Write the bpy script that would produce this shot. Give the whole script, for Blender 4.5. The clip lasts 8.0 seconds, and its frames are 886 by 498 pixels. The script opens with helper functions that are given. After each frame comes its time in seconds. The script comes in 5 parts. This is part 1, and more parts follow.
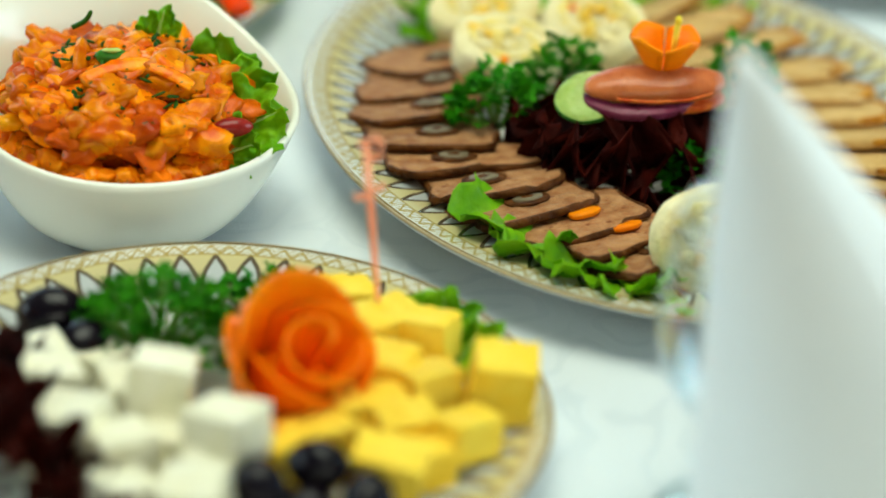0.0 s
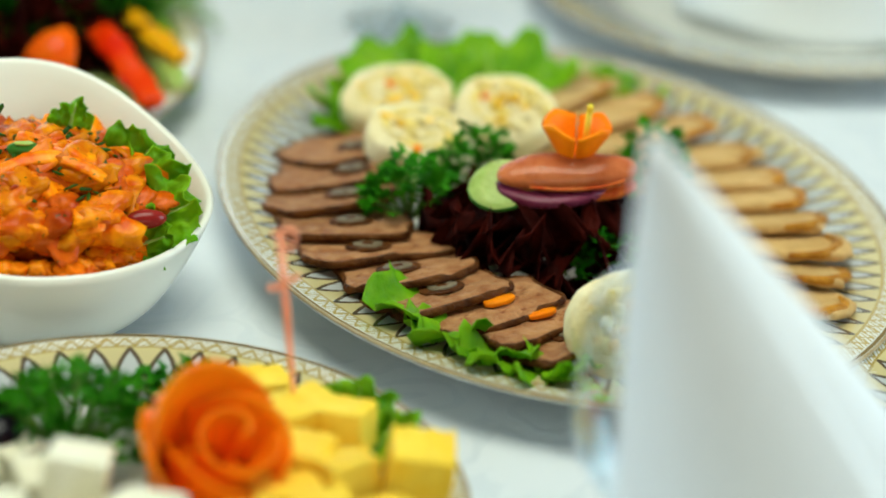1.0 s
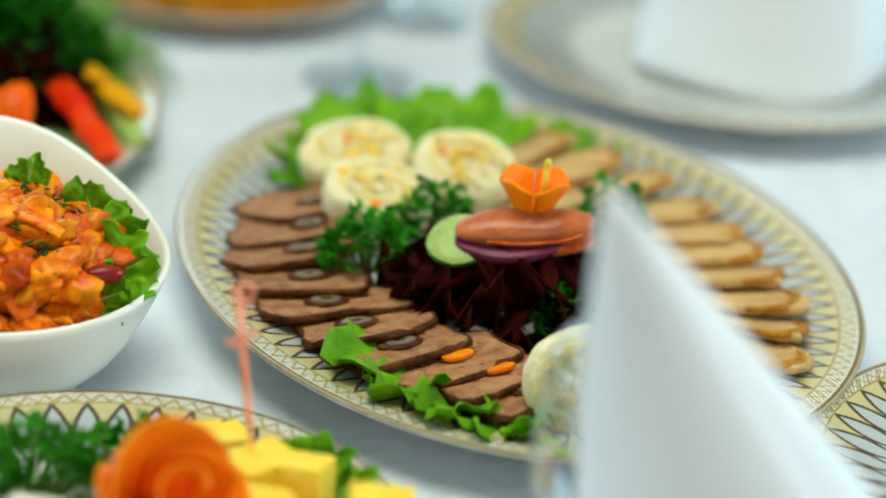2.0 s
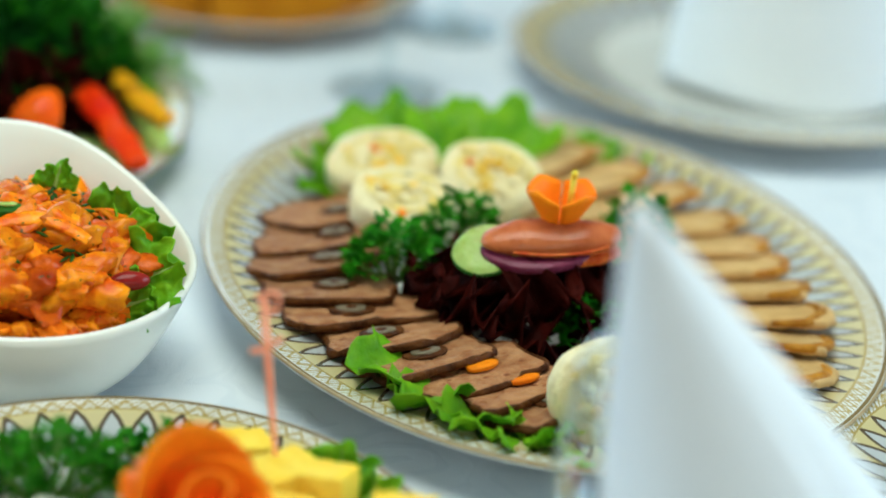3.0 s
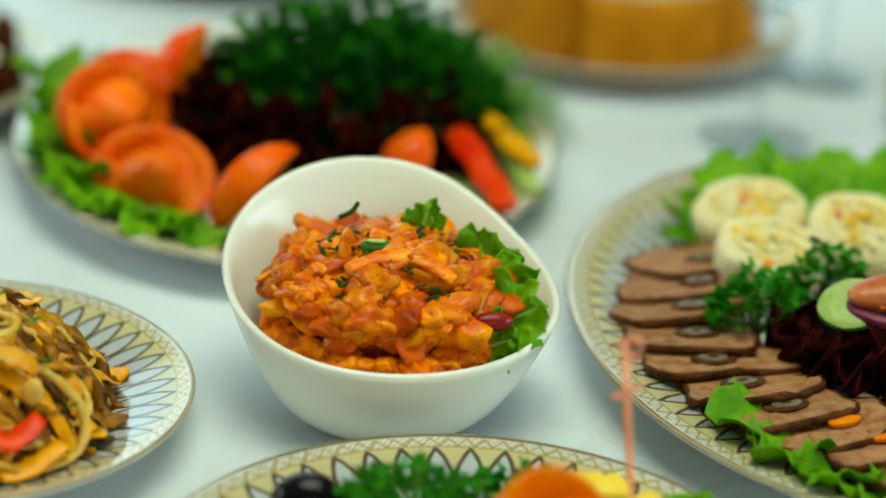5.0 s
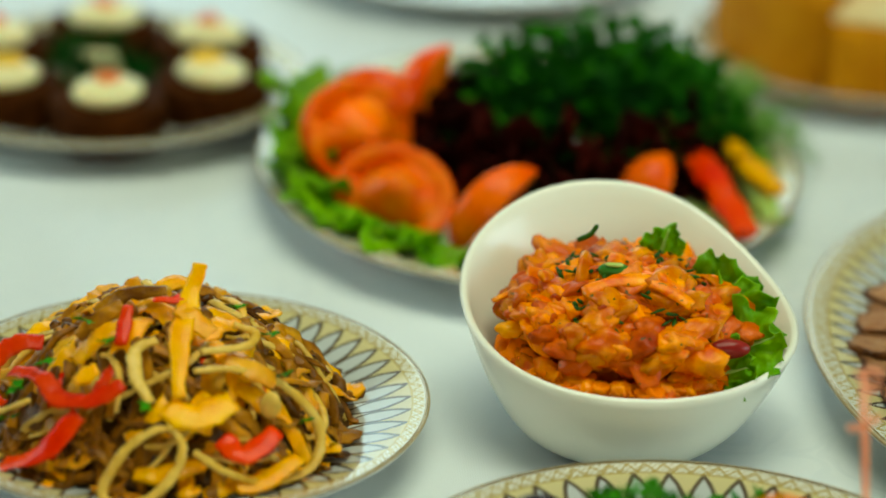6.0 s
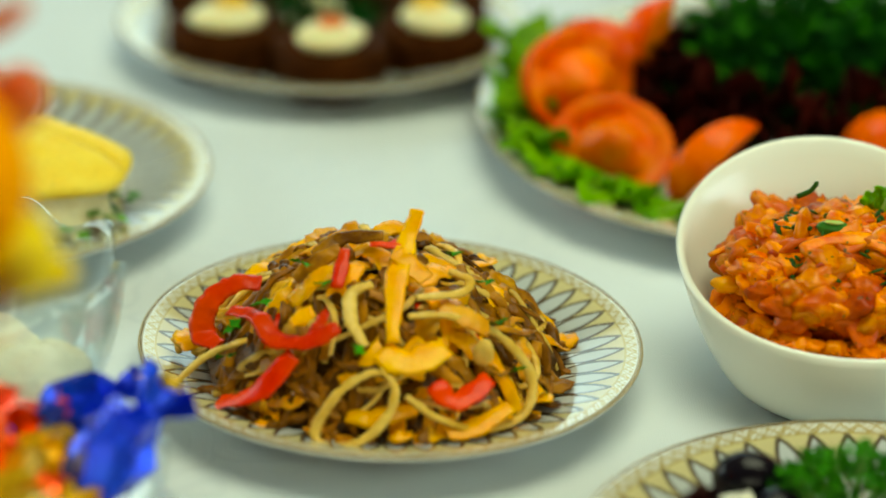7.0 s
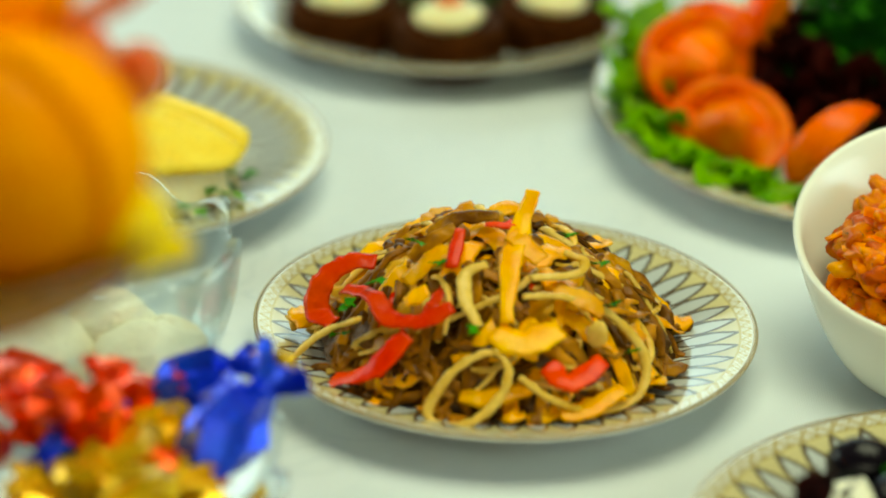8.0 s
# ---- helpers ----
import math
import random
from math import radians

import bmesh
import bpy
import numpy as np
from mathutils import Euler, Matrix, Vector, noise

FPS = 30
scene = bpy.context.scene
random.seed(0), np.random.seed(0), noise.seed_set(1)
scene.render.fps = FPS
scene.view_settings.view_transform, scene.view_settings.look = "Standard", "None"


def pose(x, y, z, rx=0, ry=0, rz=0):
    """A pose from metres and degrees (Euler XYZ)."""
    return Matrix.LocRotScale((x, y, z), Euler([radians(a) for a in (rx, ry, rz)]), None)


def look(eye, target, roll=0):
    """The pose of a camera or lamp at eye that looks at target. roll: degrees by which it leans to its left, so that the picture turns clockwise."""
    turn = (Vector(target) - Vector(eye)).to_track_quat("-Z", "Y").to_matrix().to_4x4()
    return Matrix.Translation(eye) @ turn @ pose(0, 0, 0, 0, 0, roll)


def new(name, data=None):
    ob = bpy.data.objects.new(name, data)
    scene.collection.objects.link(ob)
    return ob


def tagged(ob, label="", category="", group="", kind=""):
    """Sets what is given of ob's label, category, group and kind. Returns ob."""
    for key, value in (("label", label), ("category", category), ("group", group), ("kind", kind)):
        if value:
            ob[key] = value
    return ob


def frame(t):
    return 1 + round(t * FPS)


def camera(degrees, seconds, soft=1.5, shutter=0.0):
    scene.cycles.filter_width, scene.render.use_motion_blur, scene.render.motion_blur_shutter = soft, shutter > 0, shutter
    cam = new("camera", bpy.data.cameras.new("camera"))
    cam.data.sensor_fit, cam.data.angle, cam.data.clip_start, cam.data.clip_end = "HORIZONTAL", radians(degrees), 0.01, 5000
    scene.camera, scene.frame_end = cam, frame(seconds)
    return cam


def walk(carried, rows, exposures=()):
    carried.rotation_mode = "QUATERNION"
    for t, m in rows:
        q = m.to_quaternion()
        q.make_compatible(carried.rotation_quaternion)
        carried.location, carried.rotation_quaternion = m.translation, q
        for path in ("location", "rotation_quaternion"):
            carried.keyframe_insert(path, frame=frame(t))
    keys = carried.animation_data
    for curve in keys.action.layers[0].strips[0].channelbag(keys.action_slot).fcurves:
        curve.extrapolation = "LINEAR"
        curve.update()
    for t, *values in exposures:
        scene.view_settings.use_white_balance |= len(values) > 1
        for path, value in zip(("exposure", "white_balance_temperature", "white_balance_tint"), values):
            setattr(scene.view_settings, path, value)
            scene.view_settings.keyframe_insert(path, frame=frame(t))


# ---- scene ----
TZ = 0.75            # height of the table top
cam = camera(20.2, 8.0, soft=1.8)
cam.data.dof.use_dof = True
cam.data.dof.focus_distance = 1.125
cam.data.dof.aperture_fstop = 2.9
ROWS = [
    (0.0, 62.922, -3.533, -8.759),
    (0.5, 63.86, -3.659, -9.968),
    (1.0, 65.105, -3.789, -10.824),
    (1.5, 65.956, -3.983, -11.552),
    (1.7, 66.222, -4.041, -11.80),
    (2.8, 66.587, -4.467, -11.198),
    (3.0, 66.604, -4.42, -10.95),
    (3.5, 66.585, -4.074, -9.042),
    (4.0, 66.619, -3.722, -6.854),
    (5.3, 67.374, -2.745, -0.966),
    (5.5, 67.507, -2.566, 0.086),
    (6.0, 67.36, -2.239, 3.197),
    (6.5, 67.049, -1.846, 6.266),
    (7.0, 66.021, -1.753, 8.414),
    (7.5, 65.629, -1.547, 9.939),
    (8.0, 65.494, -1.321, 11.127),
]
walk(cam, [(t, pose(0, 0, TZ + 0.522, rx, ry, rz)) for t, rx, ry, rz in ROWS], exposures=[(0.0, -1.0, 6250, 3), (1.5, -1.08, 6100, 10), (3.0, -1.05, 5700, 9), (4.0, -1.07, 5550, 6), (5.5, -1.36, 6700, -6), (6.0, -1.38, 6800, -5), (8.0, -1.20, 7400, -9)])

# ---- light: sky, back and left window daylight, two added fills, ceiling lamp ----
world = bpy.data.worlds.new("sky")
scene.world = world
world.use_nodes = True
wn, wl = world.node_tree.nodes, world.node_tree.links
sky = wn.new("ShaderNodeTexSky")
sky.sky_type, sky.sun_disc = "NISHITA", False
sky.sun_elevation, sky.sun_rotation = radians(30), radians(70)
wl.new(sky.outputs[0], wn["Background"].inputs[0])
wn["Background"].inputs[1].default_value = 0.06


def area_lamp(name, eye, target, w, h, watts, colour):
    data = bpy.data.lights.new(name, "AREA")
    data.shape, data.size, data.size_y, data.energy, data.color = "RECTANGLE", w, h, watts, colour
    ob = new(name, data)
    ob.matrix_world = look(eye, target)
    return ob


area_lamp("daylight_back", (-0.5, 3.93, 1.70), (-0.3, 0.8, 0.8), 1.9, 1.4, 45, (0.66, 0.88, 1.0))
area_lamp("daylight_left", (-3.43, 2.0, 1.75), (0, 1.1, 0.8), 2.6, 1.7, 155, (0.76, 0.93, 1.0))
# fill added to brighten the napkin; no window is seen on this side
area_lamp("daylight_right", (3.43, 0.9, 1.75), (0, 0.9, 1.0), 2.2, 1.7, 132, (0.66, 0.86, 1.0))
# warm fill added behind the camera for faces turned towards it
area_lamp("daylight_front", (0.5, -2.93, 1.95), (0.2, 1.0, 0.8), 3.2, 1.3, 88, (1.0, 0.97, 0.78))
# overhead lamp added without a fixture, unseen, for the bright top faces
area_lamp("ceiling_light", (0.2, 1.1, 2.87), (0.2, 1.12, 0), 1.6, 1.3, 90, (0.98, 1.0, 0.80))


# ---- materials ----
def nodes_of(name):
    m = bpy.data.materials.new(name)
    m.use_nodes = True
    n, l = m.node_tree.nodes, m.node_tree.links
    return m, n, l, n["Principled BSDF"]


def math_node(n, l, op, a, b=None, c=None):
    k = n.new("ShaderNodeMath")
    k.operation = op
    for i, v in enumerate((a, b, c)):
        if v is None:
            continue
        if isinstance(v, (int, float)):
            k.inputs[i].default_value = v
        else:
            l.new(v, k.inputs[i])
    return k.outputs[0]


def mix_node(n, l, fac, a, b):
    k = n.new("ShaderNodeMix")
    k.data_type = "RGBA"
    for i, v in ((0, fac), (6, a), (7, b)):
        if isinstance(v, (int, float)):
            k.inputs[i].default_value = v
        elif isinstance(v, tuple):
            k.inputs[i].default_value = (*v[:3], 1)
        else:
            l.new(v, k.inputs[i])
    return k.outputs[2]


def surface(name, c1, c2, scale=60, rough=0.5, bump=0.3, fine=400, sss=0.0, metal=0.0, coat=0.0, vary=0.12, spots=None, spot_scale=120, spot_cut=0.68, trans=0.0, island=False, spec=0.18, thin=0.0):
    """A mottled natural surface: two colours at a coarse scale, grain at a fine one, each object a little different."""
    m, n, l, b = nodes_of(name)
    co = n.new("ShaderNodeTexCoord").outputs["Object"]
    info = n.new("ShaderNodeObjectInfo")
    shift = n.new("ShaderNodeVectorMath")
    shift.operation = "ADD"
    l.new(co, shift.inputs[0])
    l.new(info.outputs["Random"], shift.inputs[1])
    big, small = n.new("ShaderNodeTexNoise"), n.new("ShaderNodeTexNoise")
    for k, s in ((big, scale), (small, fine)):
        l.new(shift.outputs[0], k.inputs["Vector"])
        k.inputs["Scale"].default_value = s
        k.inputs["Detail"].default_value = 4
    ramp = n.new("ShaderNodeMapRange")
    l.new(big.outputs[0], ramp.inputs[0])
    ramp.inputs[1].default_value, ramp.inputs[2].default_value = 0.35, 0.65
    colour = mix_node(n, l, ramp.outputs[0], c1, c2)
    if spots:
        vor = n.new("ShaderNodeTexNoise")
        l.new(shift.outputs[0], vor.inputs["Vector"])
        vor.inputs["Scale"].default_value = spot_scale
        cut = n.new("ShaderNodeMapRange")
        l.new(vor.outputs[0], cut.inputs[0])
        cut.inputs[1].default_value, cut.inputs[2].default_value = spot_cut, spot_cut + 0.05
        colour = mix_node(n, l, cut.outputs[0], colour, spots)
    hsv = n.new("ShaderNodeHueSaturation")
    l.new(colour, hsv.inputs["Color"])
    chance = n.new("ShaderNodeNewGeometry").outputs["Random Per Island"] if island else info.outputs["Random"]
    value = math_node(n, l, "MULTIPLY_ADD", chance, 2 * vary, 1 - vary)
    grain = math_node(n, l, "MULTIPLY_ADD", small.outputs[0], 0.3, 0.85)
    l.new(math_node(n, l, "MULTIPLY", value, grain), hsv.inputs["Value"])
    l.new(hsv.outputs[0], b.inputs["Base Color"])
    l.new(math_node(n, l, "MULTIPLY_ADD", small.outputs[0], 0.25, rough - 0.12), b.inputs["Roughness"])
    b.inputs["Metallic"].default_value = metal
    b.inputs["Coat Weight"].default_value = 0.3 * coat
    b.inputs["Specular IOR Level"].default_value = spec
    b.inputs["Coat Roughness"].default_value = 0.12
    if sss > 0.2:
        b.inputs["Subsurface Weight"].default_value = sss
        b.inputs["Subsurface Radius"].default_value = (0.006, 0.003, 0.0015)
        b.inputs["Subsurface Scale"].default_value = 1.0
    if trans:
        b.inputs["Transmission Weight"].default_value = trans
    bm_ = n.new("ShaderNodeBump")
    bm_.inputs["Strength"].default_value = bump
    bm_.inputs["Distance"].default_value = 0.002
    both = math_node(n, l, "MULTIPLY_ADD", big.outputs[0], 2.0, small.outputs[0])
    l.new(both, bm_.inputs["Height"])
    l.new(bm_.outputs[0], b.inputs["Normal"])
    if thin:
        through_, mix = n.new("ShaderNodeBsdfTranslucent"), n.new("ShaderNodeMixShader")
        l.new(hsv.outputs[0], through_.inputs["Color"])
        mix.inputs[0].default_value = thin
        l.new(b.outputs[0], mix.inputs[1])
        l.new(through_.outputs[0], mix.inputs[2])
        l.new(mix.outputs[0], n["Material Output"].inputs["Surface"])
    return m


def glazed(name, colour, rough=0.07):
    m, n, l, b = nodes_of(name)
    noise_ = n.new("ShaderNodeTexNoise")
    noise_.inputs["Scale"].default_value = 14
    l.new(n.new("ShaderNodeTexCoord").outputs["Object"], noise_.inputs["Vector"])
    l.new(mix_node(n, l, noise_.outputs[0], tuple(0.97 * c for c in colour), colour), b.inputs["Base Color"])
    l.new(math_node(n, l, "MULTIPLY_ADD", noise_.outputs[0], 0.08, rough), b.inputs["Roughness"])
    b.inputs["Coat Weight"].default_value = 0.15
    b.inputs["Coat Roughness"].default_value = 0.12
    return m


def patterned_china(name, petals):
    """White china with a row of pointed petals and a gold filigree band on the rim; the UV map holds turn and radius."""
    m, n, l, b = nodes_of(name)
    uv = n.new("ShaderNodeUVMap")
    sep = n.new("ShaderNodeSeparateXYZ")
    l.new(uv.outputs[0], sep.inputs[0])
    u, v = sep.outputs[0], sep.outputs[1]
    mm = lambda op, a, c=None, d=None: math_node(n, l, op, a, c, d)
    turn = mm("MULTIPLY", u, float(petals))
    v1 = mm("DIVIDE", mm("SUBTRACT", v, 0.635), 0.295)
    inside = mm("MULTIPLY", mm("GREATER_THAN", v1, 0.0), mm("LESS_THAN", v1, 1.0))
    wide = mm("MULTIPLY", mm("POWER", mm("ABSOLUTE", mm("SINE", mm("MULTIPLY", v1, math.pi))), 0.9), 0.47)
    fill, line = None, None
    for off in (0.0, 1.0):
        # two neighbours reach over one cell, so that the petals cross
        a = mm("ABSOLUTE", mm("SUBTRACT", mm("FRACT", mm("ADD", mm("MULTIPLY", turn, 0.5), 0.5 * off)), 0.5))
        a = mm("MULTIPLY", a, 2.0)
        d = mm("SUBTRACT", a, wide)
        ln = mm("LESS_THAN", mm("ABSOLUTE", mm("ADD", d, 0.04)), 0.078)
        fl = mm("LESS_THAN", d, -0.1)
        line = ln if line is None else mm("MAXIMUM", line, ln)
        fill = fl if fill is None else mm("MAXIMUM", fill, fl)
    line, fill = mm("MULTIPLY", line, inside), mm("MULTIPLY", fill, inside)
    band = mm("MULTIPLY", mm("GREATER_THAN", v, 0.935), mm("LESS_THAN", v, 0.978))
    vb = mm("MULTIPLY", mm("SUBTRACT", v, 0.9565), 46.0)
    wave = mm("SINE", mm("MULTIPLY", turn, 4 * math.pi))
    wave2 = mm("SINE", mm("MULTIPLY_ADD", turn, 10 * math.pi, mm("MULTIPLY", vb, 7.0)))
    scroll = mm("LESS_THAN", mm("ABSOLUTE", mm("SUBTRACT", vb, mm("MULTIPLY", wave, 0.7))), 0.30)
    scroll = mm("MAXIMUM", scroll, mm("GREATER_THAN", wave2, 0.55))
    gold = mm("MULTIPLY", band, scroll)
    edge = mm("GREATER_THAN", v, 0.982)
    thin = mm("MULTIPLY", mm("GREATER_THAN", v, 0.928), mm("LESS_THAN", v, 0.936))
    between = mm("MULTIPLY", mm("GREATER_THAN", v, 0.80), mm("LESS_THAN", v, 0.935))
    gold_all = mm("MAXIMUM", gold, thin)
    white = (0.69, 0.69, 0.62)
    c = mix_node(n, l, between, white, (0.62, 0.53, 0.26))
    c = mix_node(n, l, fill, c, (0.52, 0.54, 0.52))
    c = mix_node(n, l, line, c, (0.105, 0.075, 0.042))
    c = mix_node(n, l, gold_all, c, (0.60, 0.44, 0.13))
    c = mix_node(n, l, edge, c, (0.36, 0.25, 0.10))
    l.new(c, b.inputs["Base Color"])
    l.new(mm("MULTIPLY", mm("MAXIMUM", gold_all, edge), 0.35), b.inputs["Metallic"])
    l.new(mm("MULTIPLY_ADD", mm("MAXIMUM", gold_all, line), 0.15, 0.10), b.inputs["Roughness"])
    b.inputs["Coat Weight"].default_value = 0.5
    b.inputs["Coat Roughness"].default_value = 0.05
    return m


def damask():
    m, n, l, b = nodes_of("damask_cloth")
    co = n.new("ShaderNodeTexCoord").outputs["Object"]
    vor = n.new("ShaderNodeTexVoronoi")
    vor.inputs["Scale"].default_value = 17
    warp = n.new("ShaderNodeTexNoise")
    warp.inputs["Scale"].default_value = 18
    l.new(co, warp.inputs["Vector"])
    add = n.new("ShaderNodeMix")
    add.data_type = "VECTOR"
    add.inputs[0].default_value = 0.06
    l.new(co, add.inputs[4])
    l.new(warp.outputs[1], add.inputs[5])
    l.new(add.outputs[1], vor.inputs["Vector"])
    rings = math_node(n, l, "SINE", math_node(n, l, "MULTIPLY", vor.outputs["Distance"], 26.0))
    soft = n.new("ShaderNodeMapRange")
    l.new(rings, soft.inputs[0])
    soft.inputs[1].default_value, soft.inputs[2].default_value = 0.35, 0.75
    large = n.new("ShaderNodeTexNoise")
    large.inputs["Scale"].default_value = 3
    l.new(co, large.inputs["Vector"])
    gate = n.new("ShaderNodeMapRange")
    l.new(large.outputs[0], gate.inputs[0])
    gate.inputs[1].default_value, gate.inputs[2].default_value = 0.42, 0.6
    motif = math_node(n, l, "MULTIPLY", soft.outputs[0], gate.outputs[0])
    weave = n.new("ShaderNodeTexWave")
    weave.inputs["Scale"].default_value = 420
    l.new(co, weave.inputs["Vector"])
    c = mix_node(n, l, motif, (0.72, 0.765, 0.795), (0.66, 0.712, 0.75))
    l.new(c, b.inputs["Base Color"])
    l.new(math_node(n, l, "MULTIPLY_ADD", motif, -0.26, 0.58), b.inputs["Roughness"])
    b.inputs["Sheen Weight"].default_value = 0.15
    bump = n.new("ShaderNodeBump")
    bump.inputs["Strength"].default_value = 0.4
    bump.inputs["Distance"].default_value = 0.0006
    l.new(math_node(n, l, "MULTIPLY_ADD", weave.outputs["Fac"], 0.3, motif), bump.inputs["Height"])
    l.new(bump.outputs[0], b.inputs["Normal"])
    return m


def clear_glass(name, tint=(0.93, 0.96, 0.965)):
    """Thin clear glass: light goes straight through, and the gloss grows towards the grazing edge."""
    m, n, l, b = nodes_of(name)
    clear, gloss, mix, edge = n.new("ShaderNodeBsdfTransparent"), n.new("ShaderNodeBsdfGlossy"), n.new("ShaderNodeMixShader"), n.new("ShaderNodeLayerWeight")
    clear.inputs[0].default_value = (*tint, 1)
    gloss.inputs["Color"].default_value = (0.95, 0.97, 1.0, 1)
    gloss.inputs["Roughness"].default_value = 0.06
    l.new(math_node(n, l, "MULTIPLY_ADD", math_node(n, l, "POWER", edge.outputs["Facing"], 3.0), 0.55, 0.05), mix.inputs[0])
    l.new(clear.outputs[0], mix.inputs[1])
    l.new(gloss.outputs[0], mix.inputs[2])
    l.new(mix.outputs[0], n["Material Output"].inputs["Surface"])
    n.remove(b)
    return m


M_CHINA = patterned_china("patterned_china", 50)
M_CHINA_BIG = patterned_china("patterned_china_large", 84)
M_PORCELAIN = glazed("white_porcelain", (0.86, 0.85, 0.73), 0.20)
M_CLOTH = damask()
M_NAPKIN = surface("napkin_linen", (0.86, 0.90, 0.91), (0.89, 0.92, 0.92), 12, 0.8, 0.12, 900, vary=0.02)
# unseen walls and ceiling, kept dark so little light bounces onto the table
M_WALL = surface("plaster", (0.14, 0.145, 0.14), (0.17, 0.175, 0.165), 3, 0.85, 0.1, 60, vary=0.0)
M_FLOOR = surface("parquet", (0.26, 0.16, 0.09), (0.32, 0.20, 0.11), 5, 0.45, 0.1, 40, vary=0.0)
M_GLASS = clear_glass("clear_glass")
M_RIMLINE = surface("dull_gilding", (0.34, 0.25, 0.12), (0.44, 0.34, 0.18), 60, 0.35, 0.05, vary=0.0)


# ---- shapes: each gives vertices, faces and, where wanted, UV by vertex ----
def lathe(profile, n=64, sx=1.0, sy=1.0, close=True):
    vs = [(r * sx * math.cos(2 * math.pi * i / n), r * sy * math.sin(2 * math.pi * i / n), z) for r, z in profile for i in range(n)]
    fs = [(j * n + i, j * n + (i + 1) % n, (j + 1) * n + (i + 1) % n, (j + 1) * n + i) for j in range(len(profile) - 1) for i in range(n)]
    if close:
        fs += [tuple(reversed(range(n))), tuple((len(profile) - 1) * n + i for i in range(n))]
    return vs, fs


def tube(points, radius, n=7, flat=1.0, ends=True, up=(0, 0, 1)):
    """A round or flattened bar along points. radius: a number or one for each point; flat: its thickness over its width."""
    pts = [Vector(p) for p in points]
    rad = radius if isinstance(radius, (list, tuple)) else [radius] * len(pts)
    vs, fs = [], []
    for i, p in enumerate(pts):
        t = (pts[min(i + 1, len(pts) - 1)] - pts[max(i - 1, 0)]).normalized()
        side = t.cross(Vector(up))
        side = side.normalized() if side.length > 1e-4 else Vector((1, 0, 0))
        over = side.cross(t).normalized()
        for k in range(n):
            a = 2 * math.pi * k / n
            vs.append(p + rad[i] * (math.cos(a) * side + flat * math.sin(a) * over))
    for i in range(len(pts) - 1):
        for k in range(n):
            fs.append((i * n + k, i * n + (k + 1) % n, (i + 1) * n + (k + 1) % n, (i + 1) * n + k))
    if ends:
        fs += [tuple(reversed(range(n))), tuple((len(pts) - 1) * n + k for k in range(n))]
    return vs, fs


def sheet(fn, nu, nv, thick=0.0):
    """A curved sheet, fn(u, v) for u and v from 0 to 1, given two faces thick metres apart."""
    grid = [[Vector(fn(i / nu, j / nv)) for j in range(nv + 1)] for i in range(nu + 1)]
    vs = [p for row in grid for p in row]
    w = nv + 1
    fs = [(i * w + j, (i + 1) * w + j, (i + 1) * w + j + 1, i * w + j + 1) for i in range(nu) for j in range(nv)]
    if thick:
        nor = [Vector() for _ in vs]
        for f in fs:
            k = (vs[f[2]] - vs[f[0]]).cross(vs[f[3]] - vs[f[1]])
            for q in f:
                nor[q] += k
        m = len(vs)
        vs = vs + [p - thick * (k.normalized() if k.length > 0 else Vector((0, 0, 1))) for p, k in zip(vs, nor)]
        fs = fs + [tuple(reversed([q + m for q in f])) for f in fs]
        rim = [i * w for i in range(nu + 1)] + [nu * w + j for j in range(1, w)] + [i * w + nv for i in range(nu - 1, -1, -1)] + [j for j in range(nv - 1, 0, -1)]
        fs += [(rim[i], rim[i - 1], rim[i - 1] + m, rim[i] + m) for i in range(len(rim))]
    return vs, fs


def blob(rx, ry, rz, rough=0.12, freq=2.0, seed=0.0, cuts=3, power=1.0):
    bm = bmesh.new()
    bmesh.ops.create_icosphere(bm, subdivisions=cuts, radius=1.0)
    vs = []
    for q in bm.verts:
        d = q.co.normalized()
        k = 1 + rough * noise.noise(d * freq + Vector((seed * 7.3, seed * 3.1, seed)))
        e = Vector([math.copysign(abs(c) ** power, c) for c in d])
        vs.append(Vector((e.x * rx, e.y * ry, e.z * rz)) * k)
    fs = [tuple(v.index for v in f.verts) for f in bm.faces]
    bm.free()
    return vs, fs


def brick(x, y, z, bevel=0.0012, wobble=0.0006, seed=0.0, cuts=2):
    """A cut block with worn edges and faces that are not quite flat; it stands on z = 0."""
    bm = bmesh.new()
    bmesh.ops.create_cube(bm, size=1.0)
    bmesh.ops.scale(bm, vec=(x, y, z), verts=bm.verts)
    bmesh.ops.bevel(bm, geom=bm.edges[:], offset=bevel, segments=2, profile=0.6, affect="EDGES")
    if cuts:
        bmesh.ops.subdivide_edges(bm, edges=[e for e in bm.edges if e.calc_length() > 4 * bevel], cuts=cuts, use_grid_fill=True)
    bm.verts.index_update()
    vs = []
    for q in bm.verts:
        k = Vector((seed * 5.1, seed * 2.7, seed * 9.2))
        vs.append(q.co + wobble * noise.noise_vector(q.co * 160 + k) + 2 * wobble * noise.noise_vector(q.co * 45 + k) + Vector((0, 0, z / 2)))
    fs = [tuple(v.index for v in f.verts) for f in bm.faces]
    bm.free()
    return vs, fs


def moved(shape, m):
    return [m @ Vector(p) for p in shape[0]], shape[1]


def joined(*shapes):
    vs, fs = [], []
    for a, b in shapes:
        k = len(vs)
        vs += list(a)
        fs += [tuple(i + k for i in f) for f in b]
    return vs, fs


def mesh_of(name, shape, material, smooth=True):
    me = bpy.data.meshes.new(name)
    me.from_pydata([tuple(p) for p in shape[0]], [], shape[1])
    me.materials.append(material)
    if smooth:
        me.polygons.foreach_set("use_smooth", [True] * len(me.polygons))
        me.update()
    return me


